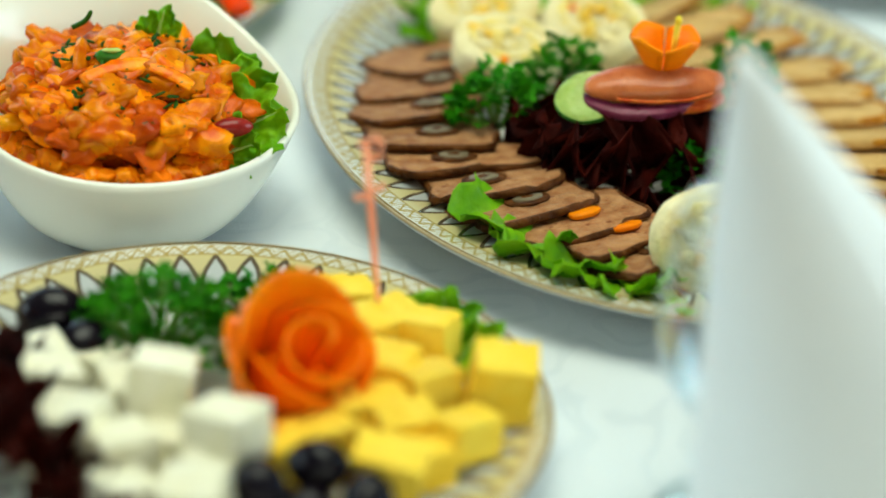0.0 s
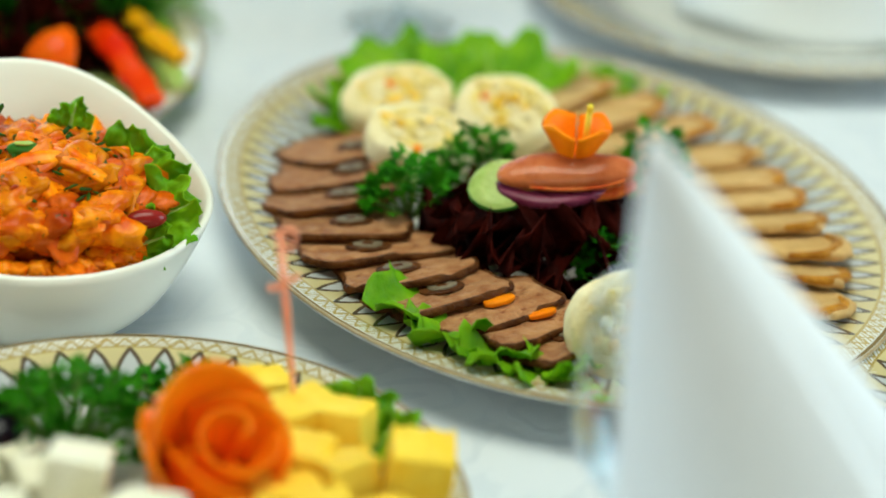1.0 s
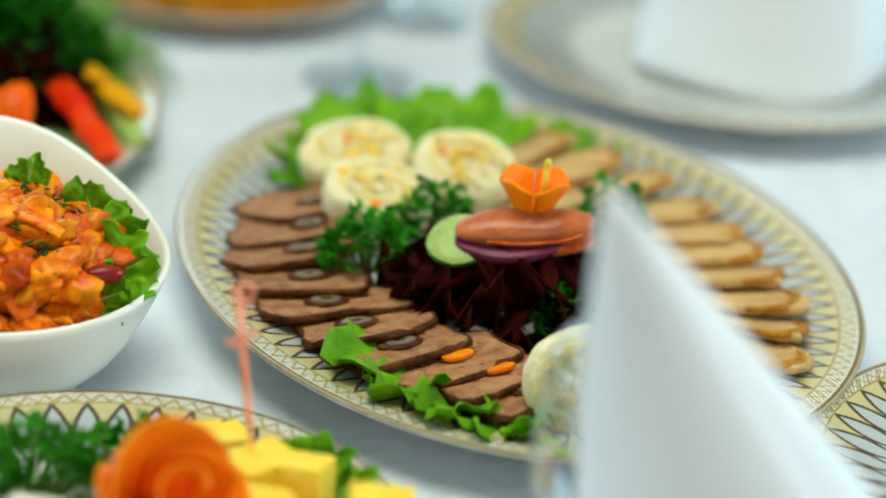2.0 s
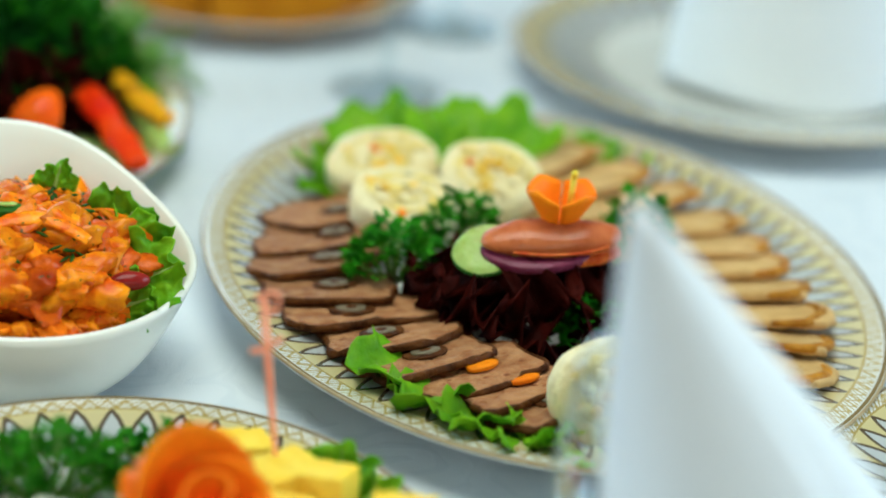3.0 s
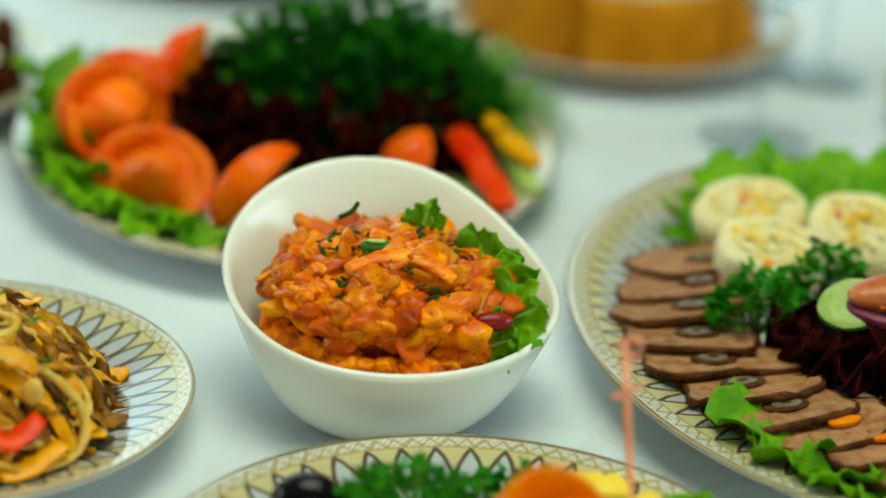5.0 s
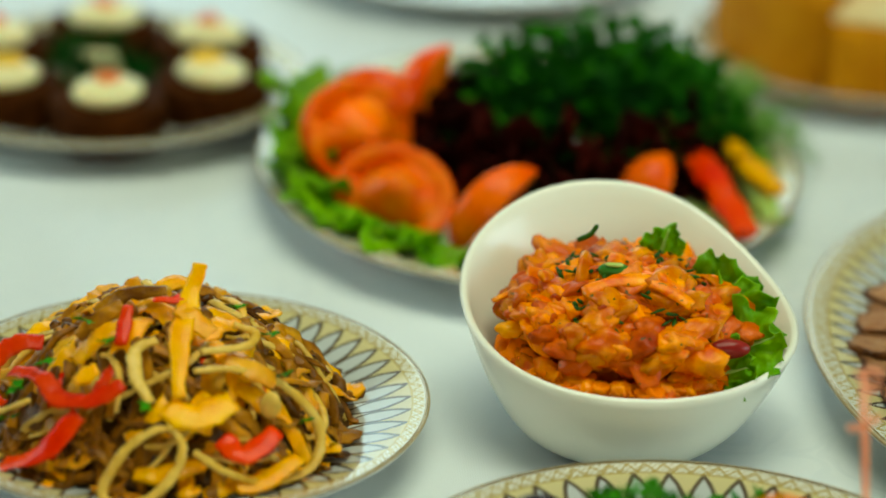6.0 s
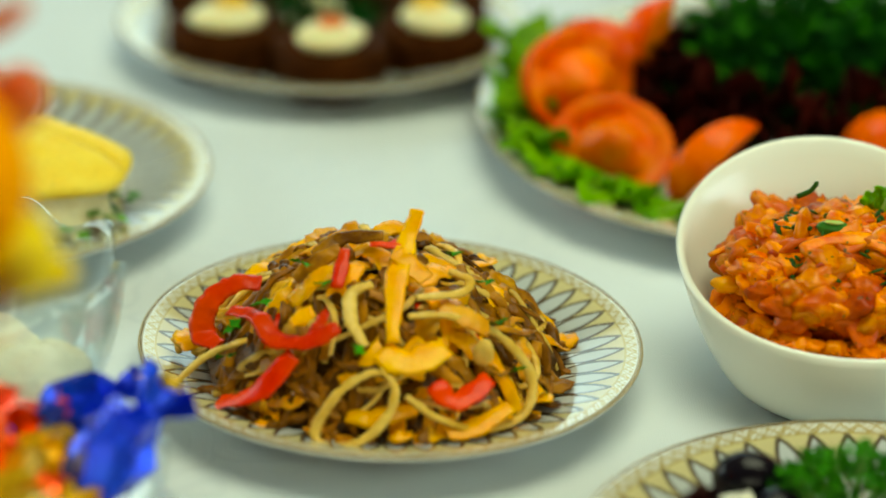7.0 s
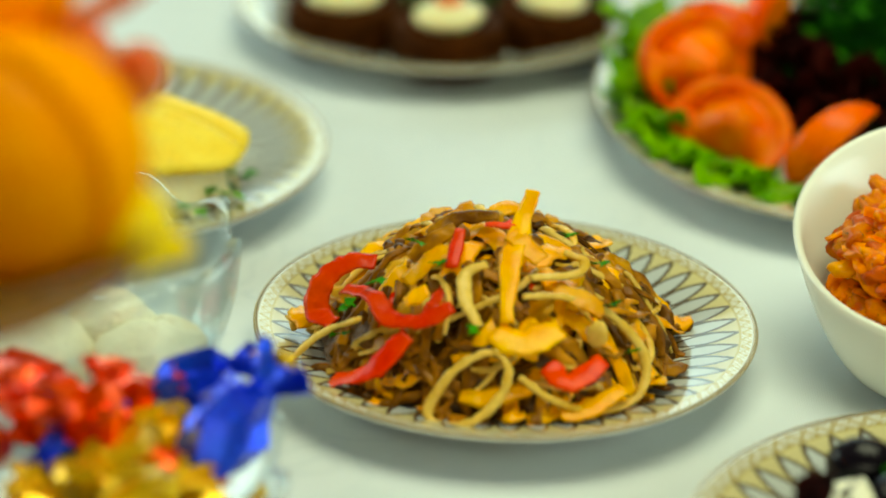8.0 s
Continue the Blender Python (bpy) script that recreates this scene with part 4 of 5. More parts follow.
sausage = thing("sausage_piece", 0.2920, 1.050, 0.0595, "glossy orange-brown sausage half on red onion", "sausage", m=pose(0, 0, 0, 10, -3, -4))
part("casing", moved(blob(0.0335, 0.0125, 0.0076, 0.07, 1.6, 3, 4, 0.9), pose(0, 0, 0.004)), M_SAUSAGE, sausage)
part("cut_side", moved(slab(oval(0.031, 0.0128, 32, 4, 0.1), 0.0035, 5, 0.0006), pose(0.001, -0.0015, -0.0052)), M_SALMON, sausage, "darker orange cut underside")
part("crease", tube(smooth_path([(-0.020, -0.0118, 0.0040), (-0.004, -0.0132, 0.0030), (0.014, -0.0128, 0.0034), (0.026, -0.0098, 0.0046)], 5), 0.0008, 6), M_SALMON, sausage)
star = thing("carrot_flower", 0.2965, 1.0565, 0.068, "small flower cut from orange carrot on the sausage", "garnish")
for k in range(4):
    def flap(u, v, k=k):
        a = radians(90 * k + 30 + 84 * (u - 0.5))
        r = 0.0075 + 0.0095 * v
        return (r * math.cos(a), r * math.sin(a), 0.019 * v * (1 - 0.22 * abs(2 * u - 1)))
    part("petal", sheet(flap, 8, 6, 0.0016), M_CARROT, star)
part("core", lathe([(1e-4, 0), (0.0065, 0), (0.005, 0.004), (1e-4, 0.005)], 16), M_CARROT, star)
cocktail_pick(0.3000, 1.0565, 0.056, 0.037, pose(0, 0, 0, 0, 3, 0), M_PICK_YELLOW, "yellow plastic pick holding the carrot flower", False)
parsley(0.2255, 1.092, 0.022, 0.022, 0.018, 0.030, 170, 0.0085, 8, "curly parsley sprig on the roast slices")
parsley(0.2635, 1.122, 0.022, 0.022, 0.016, 0.032, 130, 0.008, 9, "curly parsley sprig behind the cucumber slice")
parsley(0.316, 1.032, 0.014, 0.022, 0.016, 0.024, 170, 0.007, 10, "curly parsley sprig beside the red lettuce")
parsley(0.356, 1.118, 0.022, 0.016, 0.014, 0.036, 120, 0.008, 11, "curly parsley sprig beside the pork slices")

# ---- noodle and pepper salad ----
NC = (-0.162, 1.003)
heap = thing("noodle_salad", *NC, 0.0055, "heaped salad of peppers, onion rings and shredded meat", "salad")


def noodle_h(x, y):
    rim = max(0.0, math.hypot(x + NC[0] - NOODLE[0], y + NC[1] - NOODLE[1]) - 0.064) * 0.36
    return max(dome(x, y, 0, 0, 0.088, 0.084, 0.060, 0.001, 0.8), 0.002 + rim)


part("base", joined(blob(0.078, 0.074, 0.047, 0.22, 4.5, 5, 4)), M_SAUCE, heap, "oily shredded base")
heap.children[0].location = (0, 0, 0.0)
me = heap.children[0].data
for v in me.vertices:
    v.co.z = max(v.co.z, 0.0) + 0.001


def surface_strip(length, width, flat, r, lift):
    a, q = r.uniform(0, 2 * math.pi), math.sqrt(r.random()) * 0.92
    x, y = 0.088 * q * math.cos(a), 0.084 * q * math.sin(a)
    d, bend = r.uniform(0, 2 * math.pi), r.uniform(-1, 1) * 90
    pts, step = [], length / 6
    arch = r.uniform(0.0, 0.006)
    for k in range(7):
        pts.append((x, y, noodle_h(x, y) + lift + arch * math.sin(math.pi * k / 6) + r.uniform(-0.001, 0.001)))
        d += bend * step
        x, y = x + step * math.cos(d), y + step * math.sin(d)
        if (x / 0.088) ** 2 + (y / 0.084) ** 2 > 1:
            d += 2.2
    return ribbon(pts, width, flat, r.random() * 9, 3, 7)


for n_, (count, length, width, flat, material, name) in enumerate([(95, 0.026, 0.0062, 0.22, M_SHREDS, "meat_shred"), (30, 0.020, 0.0135, 0.10, M_AMBER, "onion_flake"), (64, 0.040, 0.0040, 0.5, M_ONION, "onion_strip"), (36, 0.030, 0.0095, 0.14, M_YELLOW_PEPPER, "yellow_pepper_strip"),
                                                             (11, 0.024, 0.0070, 0.22, M_RED_PEPPER, "red_pepper_strip"), (10, 0.026, 0.0080, 0.20, M_SHREDS, "meat_strip")]):
    for _ in range(count):
        part(name, surface_strip(length * rnd.uniform(0.7, 1.3), width * rnd.uniform(0.7, 1.25), flat, rnd, rnd.uniform(-0.002, 0.003)), material, heap)


mass = joined(*[surface_strip(0.024 * rnd.uniform(0.6, 1.4), 0.0042 * rnd.uniform(0.6, 1.5), rnd.uniform(0.2, 0.5), rnd, rnd.uniform(-0.005, 0.0005)) for _ in range(420)])
tagged(part("shredded_mass", mass, M_SHRED_MASS, heap, "tangle of fried shreds, darkened for the shaded gaps"), kind="stuff")


def hero(name, pts, width, flat, material, label="", lift=0.003):
    loc = [(x - NC[0], y - NC[1] - lift * 0.6, z - 0.0055 + lift) for x, y, z in pts]
    part(name, ribbon(loc, width * 0.9, flat, rnd.random() * 9, 7, 8), material, heap, label)


hero("yellow_pepper_strip", [(-0.146, 1.003, 0.088), (-0.149, 0.993, 0.077), (-0.150, 0.971, 0.067), (-0.147, 0.945, 0.050)], 0.0106, 0.12, M_YELLOW_PEPPER)
hero("yellow_pepper_strip", [(-0.153, 0.985, 0.074), (-0.145, 0.980, 0.071), (-0.137, 0.975, 0.067)], 0.0112, 0.12, M_YELLOW_PEPPER)
hero("red_pepper_strip", [(-0.213, 0.985, 0.054), (-0.226, 0.984, 0.052), (-0.235, 0.977, 0.045), (-0.236, 0.969, 0.034), (-0.226, 0.960, 0.034)], 0.0134, 0.17, M_RED_PEPPER)
hero("red_pepper_strip", [(-0.225, 0.974, 0.044), (-0.209, 0.961, 0.049), (-0.199, 0.948, 0.045), (-0.183, 0.943, 0.048), (-0.171, 0.948, 0.054)], 0.0112, 0.20, M_RED_PEPPER)
hero("red_pepper_strip", [(-0.223, 0.939, 0.016), (-0.203, 0.932, 0.027), (-0.189, 0.940, 0.042)], 0.0123, 0.15, M_RED_PEPPER)
hero("red_pepper_strip", [(-0.175, 0.965, 0.064), (-0.175, 0.985, 0.074)], 0.0078, 0.20, M_RED_PEPPER)
hero("red_pepper_strip", [(-0.128, 0.938, 0.036), (-0.117, 0.935, 0.030), (-0.105, 0.949, 0.036)], 0.0123, 0.17, M_RED_PEPPER)
hero("red_pepper_strip", [(-0.165, 0.99, 0.075), (-0.150, 0.99, 0.0755)], 0.0045, 0.25, M_RED_PEPPER)
hero("onion_ring", [(-0.142, 0.956, 0.058), (-0.125, 0.964, 0.056), (-0.105, 0.970, 0.047), (-0.089, 0.967, 0.030), (-0.090, 0.952, 0.018), (-0.107, 0.935, 0.018), (-0.125, 0.929, 0.025), (-0.138, 0.930, 0.033)], 0.0052, 0.6, M_ONION)
hero("onion_ring", [(-0.148, 0.936, 0.040), (-0.156, 0.933, 0.040), (-0.167, 0.926, 0.033), (-0.175, 0.918, 0.018), (-0.168, 0.914, 0.014), (-0.155, 0.915, 0.017), (-0.145, 0.923, 0.026), (-0.143, 0.930, 0.036), (-0.150, 0.936, 0.042)], 0.0052, 0.6, M_ONION)
hero("onion_ring", [(-0.140, 0.965, 0.063), (-0.122, 0.976, 0.062), (-0.120, 0.986, 0.064), (-0.129, 0.986, 0.067)], 0.0055, 0.6, M_ONION)
hero("onion_ring", [(-0.160, 0.968, 0.066), (-0.168, 0.963, 0.063), (-0.166, 0.951, 0.056), (-0.158, 0.942, 0.049)], 0.007, 0.3, M_ONION)
hero("onion_strip", [(-0.247, 0.950, 0.014), (-0.231, 0.955, 0.030), (-0.212, 0.951, 0.042)], 0.0045, 0.6, M_ONION)
hero("meat_strip", [(-0.190, 0.988, 0.068), (-0.178, 0.996, 0.074), (-0.160, 0.996, 0.077)], 0.0090, 0.20, M_SHREDS)
hero("meat_strip", [(-0.196, 0.978, 0.060), (-0.186, 0.985, 0.068), (-0.178, 0.990, 0.072)], 0.0090, 0.20, M_SHREDS)
hero("meat_strip", [(-0.130, 0.970, 0.058), (-0.116, 0.966, 0.054), (-0.108, 0.966, 0.050)], 0.0123, 0.17, M_AMBER)
hero("yellow_pepper_strip", [(-0.152, 0.944, 0.047), (-0.140, 0.940, 0.044), (-0.124, 0.950, 0.048)], 0.0179, 0.12, M_YELLOW_PEPPER)
hero("yellow_pepper_strip", [(-0.247, 0.995, 0.022), (-0.247, 0.980, 0.026), (-0.240, 0.970, 0.026)], 0.0112, 0.20, M_YELLOW_PEPPER)
hero("yellow_pepper_strip", [(-0.120, 0.928, 0.018), (-0.108, 0.934, 0.020), (-0.095, 0.948, 0.024)], 0.0134, 0.12, M_YELLOW_PEPPER)
hero("yellow_pepper_strip", [(-0.192, 0.950, 0.052), (-0.183, 0.954, 0.058)], 0.0101, 0.15, M_YELLOW_PEPPER)
part("garlic_clove", moved(blob(0.0048, 0.0035, 0.0068, 0.1, 1.5, 2, 3), pose(-0.109 - NC[0], 0.955 - NC[1], 0.041, 10, 10, 0)), M_ONION, heap)
for i, (x, y, z) in enumerate([(-0.182, 0.963, 0.062), (-0.215, 0.957, 0.042), (-0.219, 0.948, 0.032), (-0.113, 0.985, 0.060), (-0.097, 0.956, 0.034), (-0.156, 0.938, 0.045), (-0.19, 0.975, 0.066), (-0.205, 0.965, 0.05), (-0.105, 0.965, 0.05), (-0.13, 0.99, 0.07)]):
    part("herb_leaf", moved(joined(leaflet(0.008, rnd), moved(leaflet(0.007, rnd), pose(0.002, 0.001, 0.001, 20, 10, 70))), pose(x - NC[0], y - NC[1] - 0.003, z, rnd.uniform(-30, 30), rnd.uniform(-30, 30), rnd.uniform(0, 360))), M_PARSLEY, heap, "green herb leaf")

# ---- carrot and chicken salad in the bowl ----
BC = (0.044, 1.055)
salad = thing("carrot_salad", *BC, 0.006, "orange chicken and carrot salad with herbs in the bowl", "salad")


def bowl_h(x, y):
    return dome(x, y, 0, 0.004, 0.0660, 0.065, 0.040, 0.0300, 0.75)


base = part("base", blob(0.046, 0.044, 0.055, 0.16, 3.0, 8, 4), M_CHICKEN_DARK, salad, "saucy base, darkened for the shaded gaps")
for v in base.data.vertices:
    v.co.z = max(v.co.z, 0.0) + 0.002
    if v.co.z < 0.03:
        k = 0.62 + 0.38 * v.co.z / 0.03
        v.co.x, v.co.y = v.co.x * k, v.co.y * k
for i in range(210):
    a, q = rnd.uniform(0, 2 * math.pi), (math.sqrt(rnd.random()) * 0.98 if i % 3 else rnd.uniform(0.78, 1.0))
    x, y = 0.0525 * q * math.cos(a), 0.052 * q * math.sin(a)
    z = bowl_h(x, y) + rnd.uniform(-0.004, 0.001) + 0.004 * max(0.0, q - 0.7) / 0.3
    kind = rnd.random()
    turn_ = pose(x, y, z, rnd.uniform(-40, 40), rnd.uniform(-40, 40), rnd.uniform(0, 360))
    if kind < 0.50:
        part("chicken_piece", moved(blob(rnd.uniform(0.009, 0.0155), rnd.uniform(0.0065, 0.010), rnd.uniform(0.0045, 0.0075), 0.55, 1.7, i, 3), turn_), M_CHICKEN, salad)
    elif kind < 0.74:
        part("tomato_piece", moved(blob(rnd.uniform(0.008, 0.013), rnd.uniform(0.006, 0.010), rnd.uniform(0.004, 0.0065), 0.4, 1.6, i, 3), turn_), M_CHICKEN_DARK, salad)
    elif kind < 0.84:
        part("carrot_strip", moved(ribbon([(-0.013, 0, 0), (0, rnd.uniform(-0.005, 0.005), 0.004), (0.013, 0, 0)], rnd.uniform(0.005, 0.011), 0.45, i, 3, 8), turn_), M_CHICKEN, salad)
    elif kind < 0.93:
        part("corn_piece", moved(blob(0.0045, 0.0035, 0.0028, 0.15, 2, i, 2), turn_), M_YELLOW_PEPPER, salad)
    else:
        part("herb_bit", moved(blob(0.0040, 0.0012, 0.0008, 0.2, 2, i, 2), pose(x, y, z + 0.003, 0, 0, rnd.uniform(0, 360))), M_HERB_BIT, salad)
for i in range(90):
    a, q = rnd.uniform(0, 2 * math.pi), rnd.uniform(0.84, 1.0)
    turn_ = pose(0.040 * q * math.cos(a), 0.039 * q * math.sin(a), rnd.uniform(0.016, 0.030), rnd.uniform(-40, 40), rnd.uniform(-40, 40), rnd.uniform(0, 360))
    part("chicken_piece", moved(blob(rnd.uniform(0.008, 0.012), rnd.uniform(0.006, 0.008), rnd.uniform(0.005, 0.007), 0.40, 2.0, i + 0.5, 3), turn_), M_CHICKEN if i % 3 else M_CHICKEN_DARK, salad)
for i in range(64):
    a, q = radians(rnd.uniform(195, 345)), rnd.uniform(0.94, 1.06)
    turn_ = pose(0.054 * q * math.cos(a), 0.054 * q * math.sin(a), rnd.uniform(0.029, 0.036), rnd.uniform(-40, 40), rnd.uniform(-40, 40), rnd.uniform(0, 360))
    part("chicken_piece", moved(blob(rnd.uniform(0.006, 0.010), rnd.uniform(0.005, 0.007), rnd.uniform(0.004, 0.006), 0.45, 2.4, i + 0.3, 3), turn_), M_CHICKEN if i % 4 else M_CARROT, salad)
for i in range(170):
    a, q = rnd.uniform(0, 2 * math.pi), math.sqrt(rnd.random()) * 0.95
    x, y = 0.056 * q * math.cos(a), 0.055 * q * math.sin(a)
    part("herb_bit", moved(blob(rnd.uniform(0.0014, 0.0052), 0.0013, 0.0007, 0.25, 2, i, 1), pose(x, y, bowl_h(x, y) + rnd.uniform(0.003, 0.006), rnd.uniform(-30, 30), rnd.uniform(-30, 30), rnd.uniform(0, 360))), M_HERB_BIT, salad)


def in_bowl(x, y, z, rx=0, ry=0, rz=0):
    return pose(x - BC[0], y - BC[1], z - 0.006, rx, ry, rz)


part("carrot_slice", moved(slab([(-0.012, 0.010), (0.012, 0.010), (0.006, -0.010), (-0.002, -0.012)], 0.0025, 1), in_bowl(0.051, 1.004, 0.053, 48, 0, 12)), M_CHICKEN_DARK, salad)
part("carrot_slice", moved(ribbon([(-0.026, -0.004, 0), (-0.012, 0.004, 0.003), (0.006, 0.004, 0.003), (0.022, -0.008, -0.002)], 0.0085, 0.3), in_bowl(0.050, 1.034, 0.0755)), M_CHICKEN, salad)
zuc = part("zucchini_piece", moved(blob(0.0075, 0.004, 0.004, 0.1, 2, 2, 3), in_bowl(0.037, 1.046, 0.080)), M_CUCUMBER_SKIN, salad)
part("zucchini_core", moved(blob(0.0045, 0.002, 0.0010, 0.1, 2, 2, 2), in_bowl(0.037, 1.0445, 0.0836)), M_CUCUMBER, zuc)
part("red_bean", moved(blob(0.010, 0.005, 0.0045, 0.05, 1, 1, 3), in_bowl(0.090, 1.020, 0.056, 0, 0, 10)), M_KIDNEY, salad)
part("cashew", moved(blob(0.0075, 0.005, 0.004, 0.2, 2, 1, 3), in_bowl(-0.008, 1.036, 0.052)), M_YELLOW_PEPPER, salad)
part("herb_sprig", moved(tube(smooth_path([(-0.006, 0, 0), (0, 0.001, 0.003), (0.003, 0.001, 0.008)], 4), [0.0012] * 8 + [0.0004], 6), in_bowl(0.026, 1.075, 0.082)), M_HERB_BIT, salad)
part("carrot_slice", moved(slab([(-0.005, 0.008), (0.005, 0.006), (0.003, -0.008), (-0.005, -0.008)], 0.0025, 1), in_bowl(0.003, 1.055, 0.068, 70, 0, 10)), M_CARROT, salad)
for i, (x, y, z, le, wi, t, a) in enumerate([(0.058, 1.083, 0.068, 0.020, 0.018, -70, 40), (0.080, 1.062, 0.057, 0.027, 0.034, -40, 14), (0.084, 1.050, 0.050, 0.031, 0.036, -26, 0), (0.088, 1.034, 0.047, 0.030, 0.034, -22, -4), (0.084, 1.022, 0.042, 0.020, 0.026, -16, -8)]):
    salad_leaf(x, y, z, le, wi, 0.0038, 0.1, 80 + i, pose(0, 0, 0, 48, t, a), label="frilly green lettuce leaf tucked in the bowl")

# ---- vegetable platter ----
def tomato_wedge(x, y, z, r, span, m, label):
    """A wedge of tomato: rounded skin outside, two cut faces with a paler core and seed hollows."""
    ob = thing("tomato_wedge", x, y, z, label, "tomato", "tomato wedges", m=m)
    def skin(u, v):
        a, b = radians(span * (u - 0.5)), radians(-88 + 176 * v)
        k = r * (1 + 0.03 * math.cos(4 * a))
        return (k * math.cos(b) * math.cos(a), k * math.cos(b) * math.sin(a), 0.86 * k * math.sin(b))
    part("skin", sheet(skin, 16, 18, 0.0012), M_TOMATO_SKIN, ob)
    if span > 170:
        def face(u, v):
            a = 2 * math.pi * v
            k = r * (0.02 + 0.965 * u)
            hollow = 0.011 * math.exp(-((u - 0.68) / 0.13) ** 2) * (0.15 + 0.85 * max(0.0, math.sin(1.5 * a + 0.9)) ** 0.7)
            return (0.0006 + hollow - 0.014 * math.exp(-(u / 0.36) ** 2.5), k * math.cos(a), 0.86 * k * math.sin(a))
        part("cut_face", sheet(face, 22, 48, 0.001), M_TOMATO, ob, "wet cut tomato flesh")
        return ob
    for side in (-1, 1):
        def cut(u, v, side=side):
            a, b = radians(side * span * 0.497), radians(-88 + 176 * v)
            k = r * 0.985 * u
            dent = -side * 0.0016 * math.exp(-((u - 0.62) / 0.16) ** 2) * math.exp(-(abs(b) - 0.55) ** 2 / 0.12)
            p = Vector((k * math.cos(b) * math.cos(a), k * math.cos(b) * math.sin(a), 0.86 * k * math.sin(b)))
            return p + Vector((-math.sin(a), math.cos(a), 0)) * dent
        part("cut_face", sheet(cut, 14, 18, 0.0004), M_TOMATO, ob, "wet cut tomato flesh")
    return ob


def wedge_turn(axis, out):
    """Turns a wedge so that its tips lie along axis and its skin faces out."""
    k = Vector(axis).normalized()
    o = Vector(out)
    o = (o - k * o.dot(k)).normalized()
    return Matrix((o, k.cross(o), k)).transposed().to_4x4()


for x, y, z, r, span, axis, out, label in [
        (-0.100, 1.300, 0.047, 0.035, 178, (0.2, 0.4, 0.9), (-0.62, 0.62, -0.42), "thick red tomato wedge lying open on lettuce"),
        (-0.077, 1.255, 0.030, 0.033, 178, (0.3, 0.6, 0.6), (-0.1, 0.62, -0.78), "halved red tomato facing up on lettuce"),
        (-0.020, 1.245, 0.025, 0.036, 32, (0.62, 0.25, 0.70), (-0.25, -0.80, 0.50), "red tomato wedge behind the salad bowl"),
        (-0.094, 1.345, 0.048, 0.033, 38, (0.86, 0.1, -0.46), (0.0, -0.72, 0.66), "orange-red tomato wedge with its tip raised"),
        (-0.055, 1.345, 0.064, 0.027, 46, (0.1, -0.05, 1.0), (-0.8, -0.6, 0.1), "red tomato wedge standing beside the dill"),
        (0.064, 1.285, 0.030, 0.025, 70, (0.35, 0.1, 1.0), (-0.3, -0.9, 0.25), "red tomato wedge beside pepper strips")]:
    tomato_wedge(x, y, z, r, span, wedge_turn(axis, out), label)
for i, (x, y, z, le, wi, t, a) in enumerate([(-0.096, 1.362, 0.016, 0.070, 0.080, -24, 165), (-0.100, 1.325, 0.015, 0.060, 0.072, -20, 182), (-0.096, 1.290, 0.014, 0.058, 0.068, -16, 200), (-0.086, 1.255, 0.014, 0.052, 0.055, -12, 216),
                                             (-0.062, 1.232, 0.014, 0.050, 0.055, -12, 235), (-0.034, 1.222, 0.014, 0.048, 0.055, -12, 252), (0.075, 1.385, 0.014, 0.060, 0.060, -14, 20), (0.060, 1.420, 0.014, 0.065, 0.060, -20, 60), (0.01, 1.215, 0.014, 0.045, 0.05, -10, 270), (0.08, 1.36, 0.013, 0.05, 0.05, -8, 0),
                                             (-0.085, 1.30, 0.012, 0.06, 0.06, -6, 190), (-0.06, 1.26, 0.012, 0.06, 0.06, -6, 225)]):
    salad_leaf(x, y, z, le, wi, 0.0052, 0.1, 100 + i, pose(0, 0, 0, 0, t, a), label="frilly green lettuce leaf under raw vegetables")


def strip_piece(name, pts, width, flat, material, label):
    o = pts[0]
    return thing(name, o[0], o[1], o[2], label, "pepper", "pepper strips", shape=ribbon([(x - o[0], y - o[1], z - o[2]) for x, y, z in pts], width, flat, 1.0, 8, 10), material=material)


strip_piece("pepper_strip", [(0.080, 1.372, 0.044), (0.108, 1.325, 0.040), (0.132, 1.284, 0.032)], 0.015, 0.5, M_YELLOW_PEPPER, "long yellow pepper strip on the platter")
strip_piece("pepper_strip", [(0.078, 1.332, 0.046), (0.096, 1.275, 0.040), (0.111, 1.224, 0.030)], 0.018, 0.5, M_RED_PEPPER, "long red pepper strip on the platter")
strip_piece("pepper_strip", [(0.100, 1.345, 0.030), (0.122, 1.300, 0.026), (0.128, 1.262, 0.024)], 0.014, 0.5, M_CUCUMBER, "pale green cucumber stick on the platter")
for i, (x, y, z, t) in enumerate([(0.092, 1.250, 0.020, 8), (0.118, 1.280, 0.016, 4), (0.082, 1.270, 0.02, 4)]):
    ob = thing("cucumber_slice", x, y, z, "long slanted cucumber slice on the platter", "cucumber", "cucumber slices", m=pose(0, 0, 0, t, 6, 30 + 20 * i))
    part("flesh", slab(oval(0.030, 0.018, 28, i), 0.004, i), M_CUCUMBER, ob)
    part("peel", lathe([(0.99, 0.0004), (1.025, 0.001), (1.025, 0.003), (0.99, 0.0038)], 28, 0.030, 0.018, close=False), M_CUCUMBER_SKIN, ob, "dark green peel")


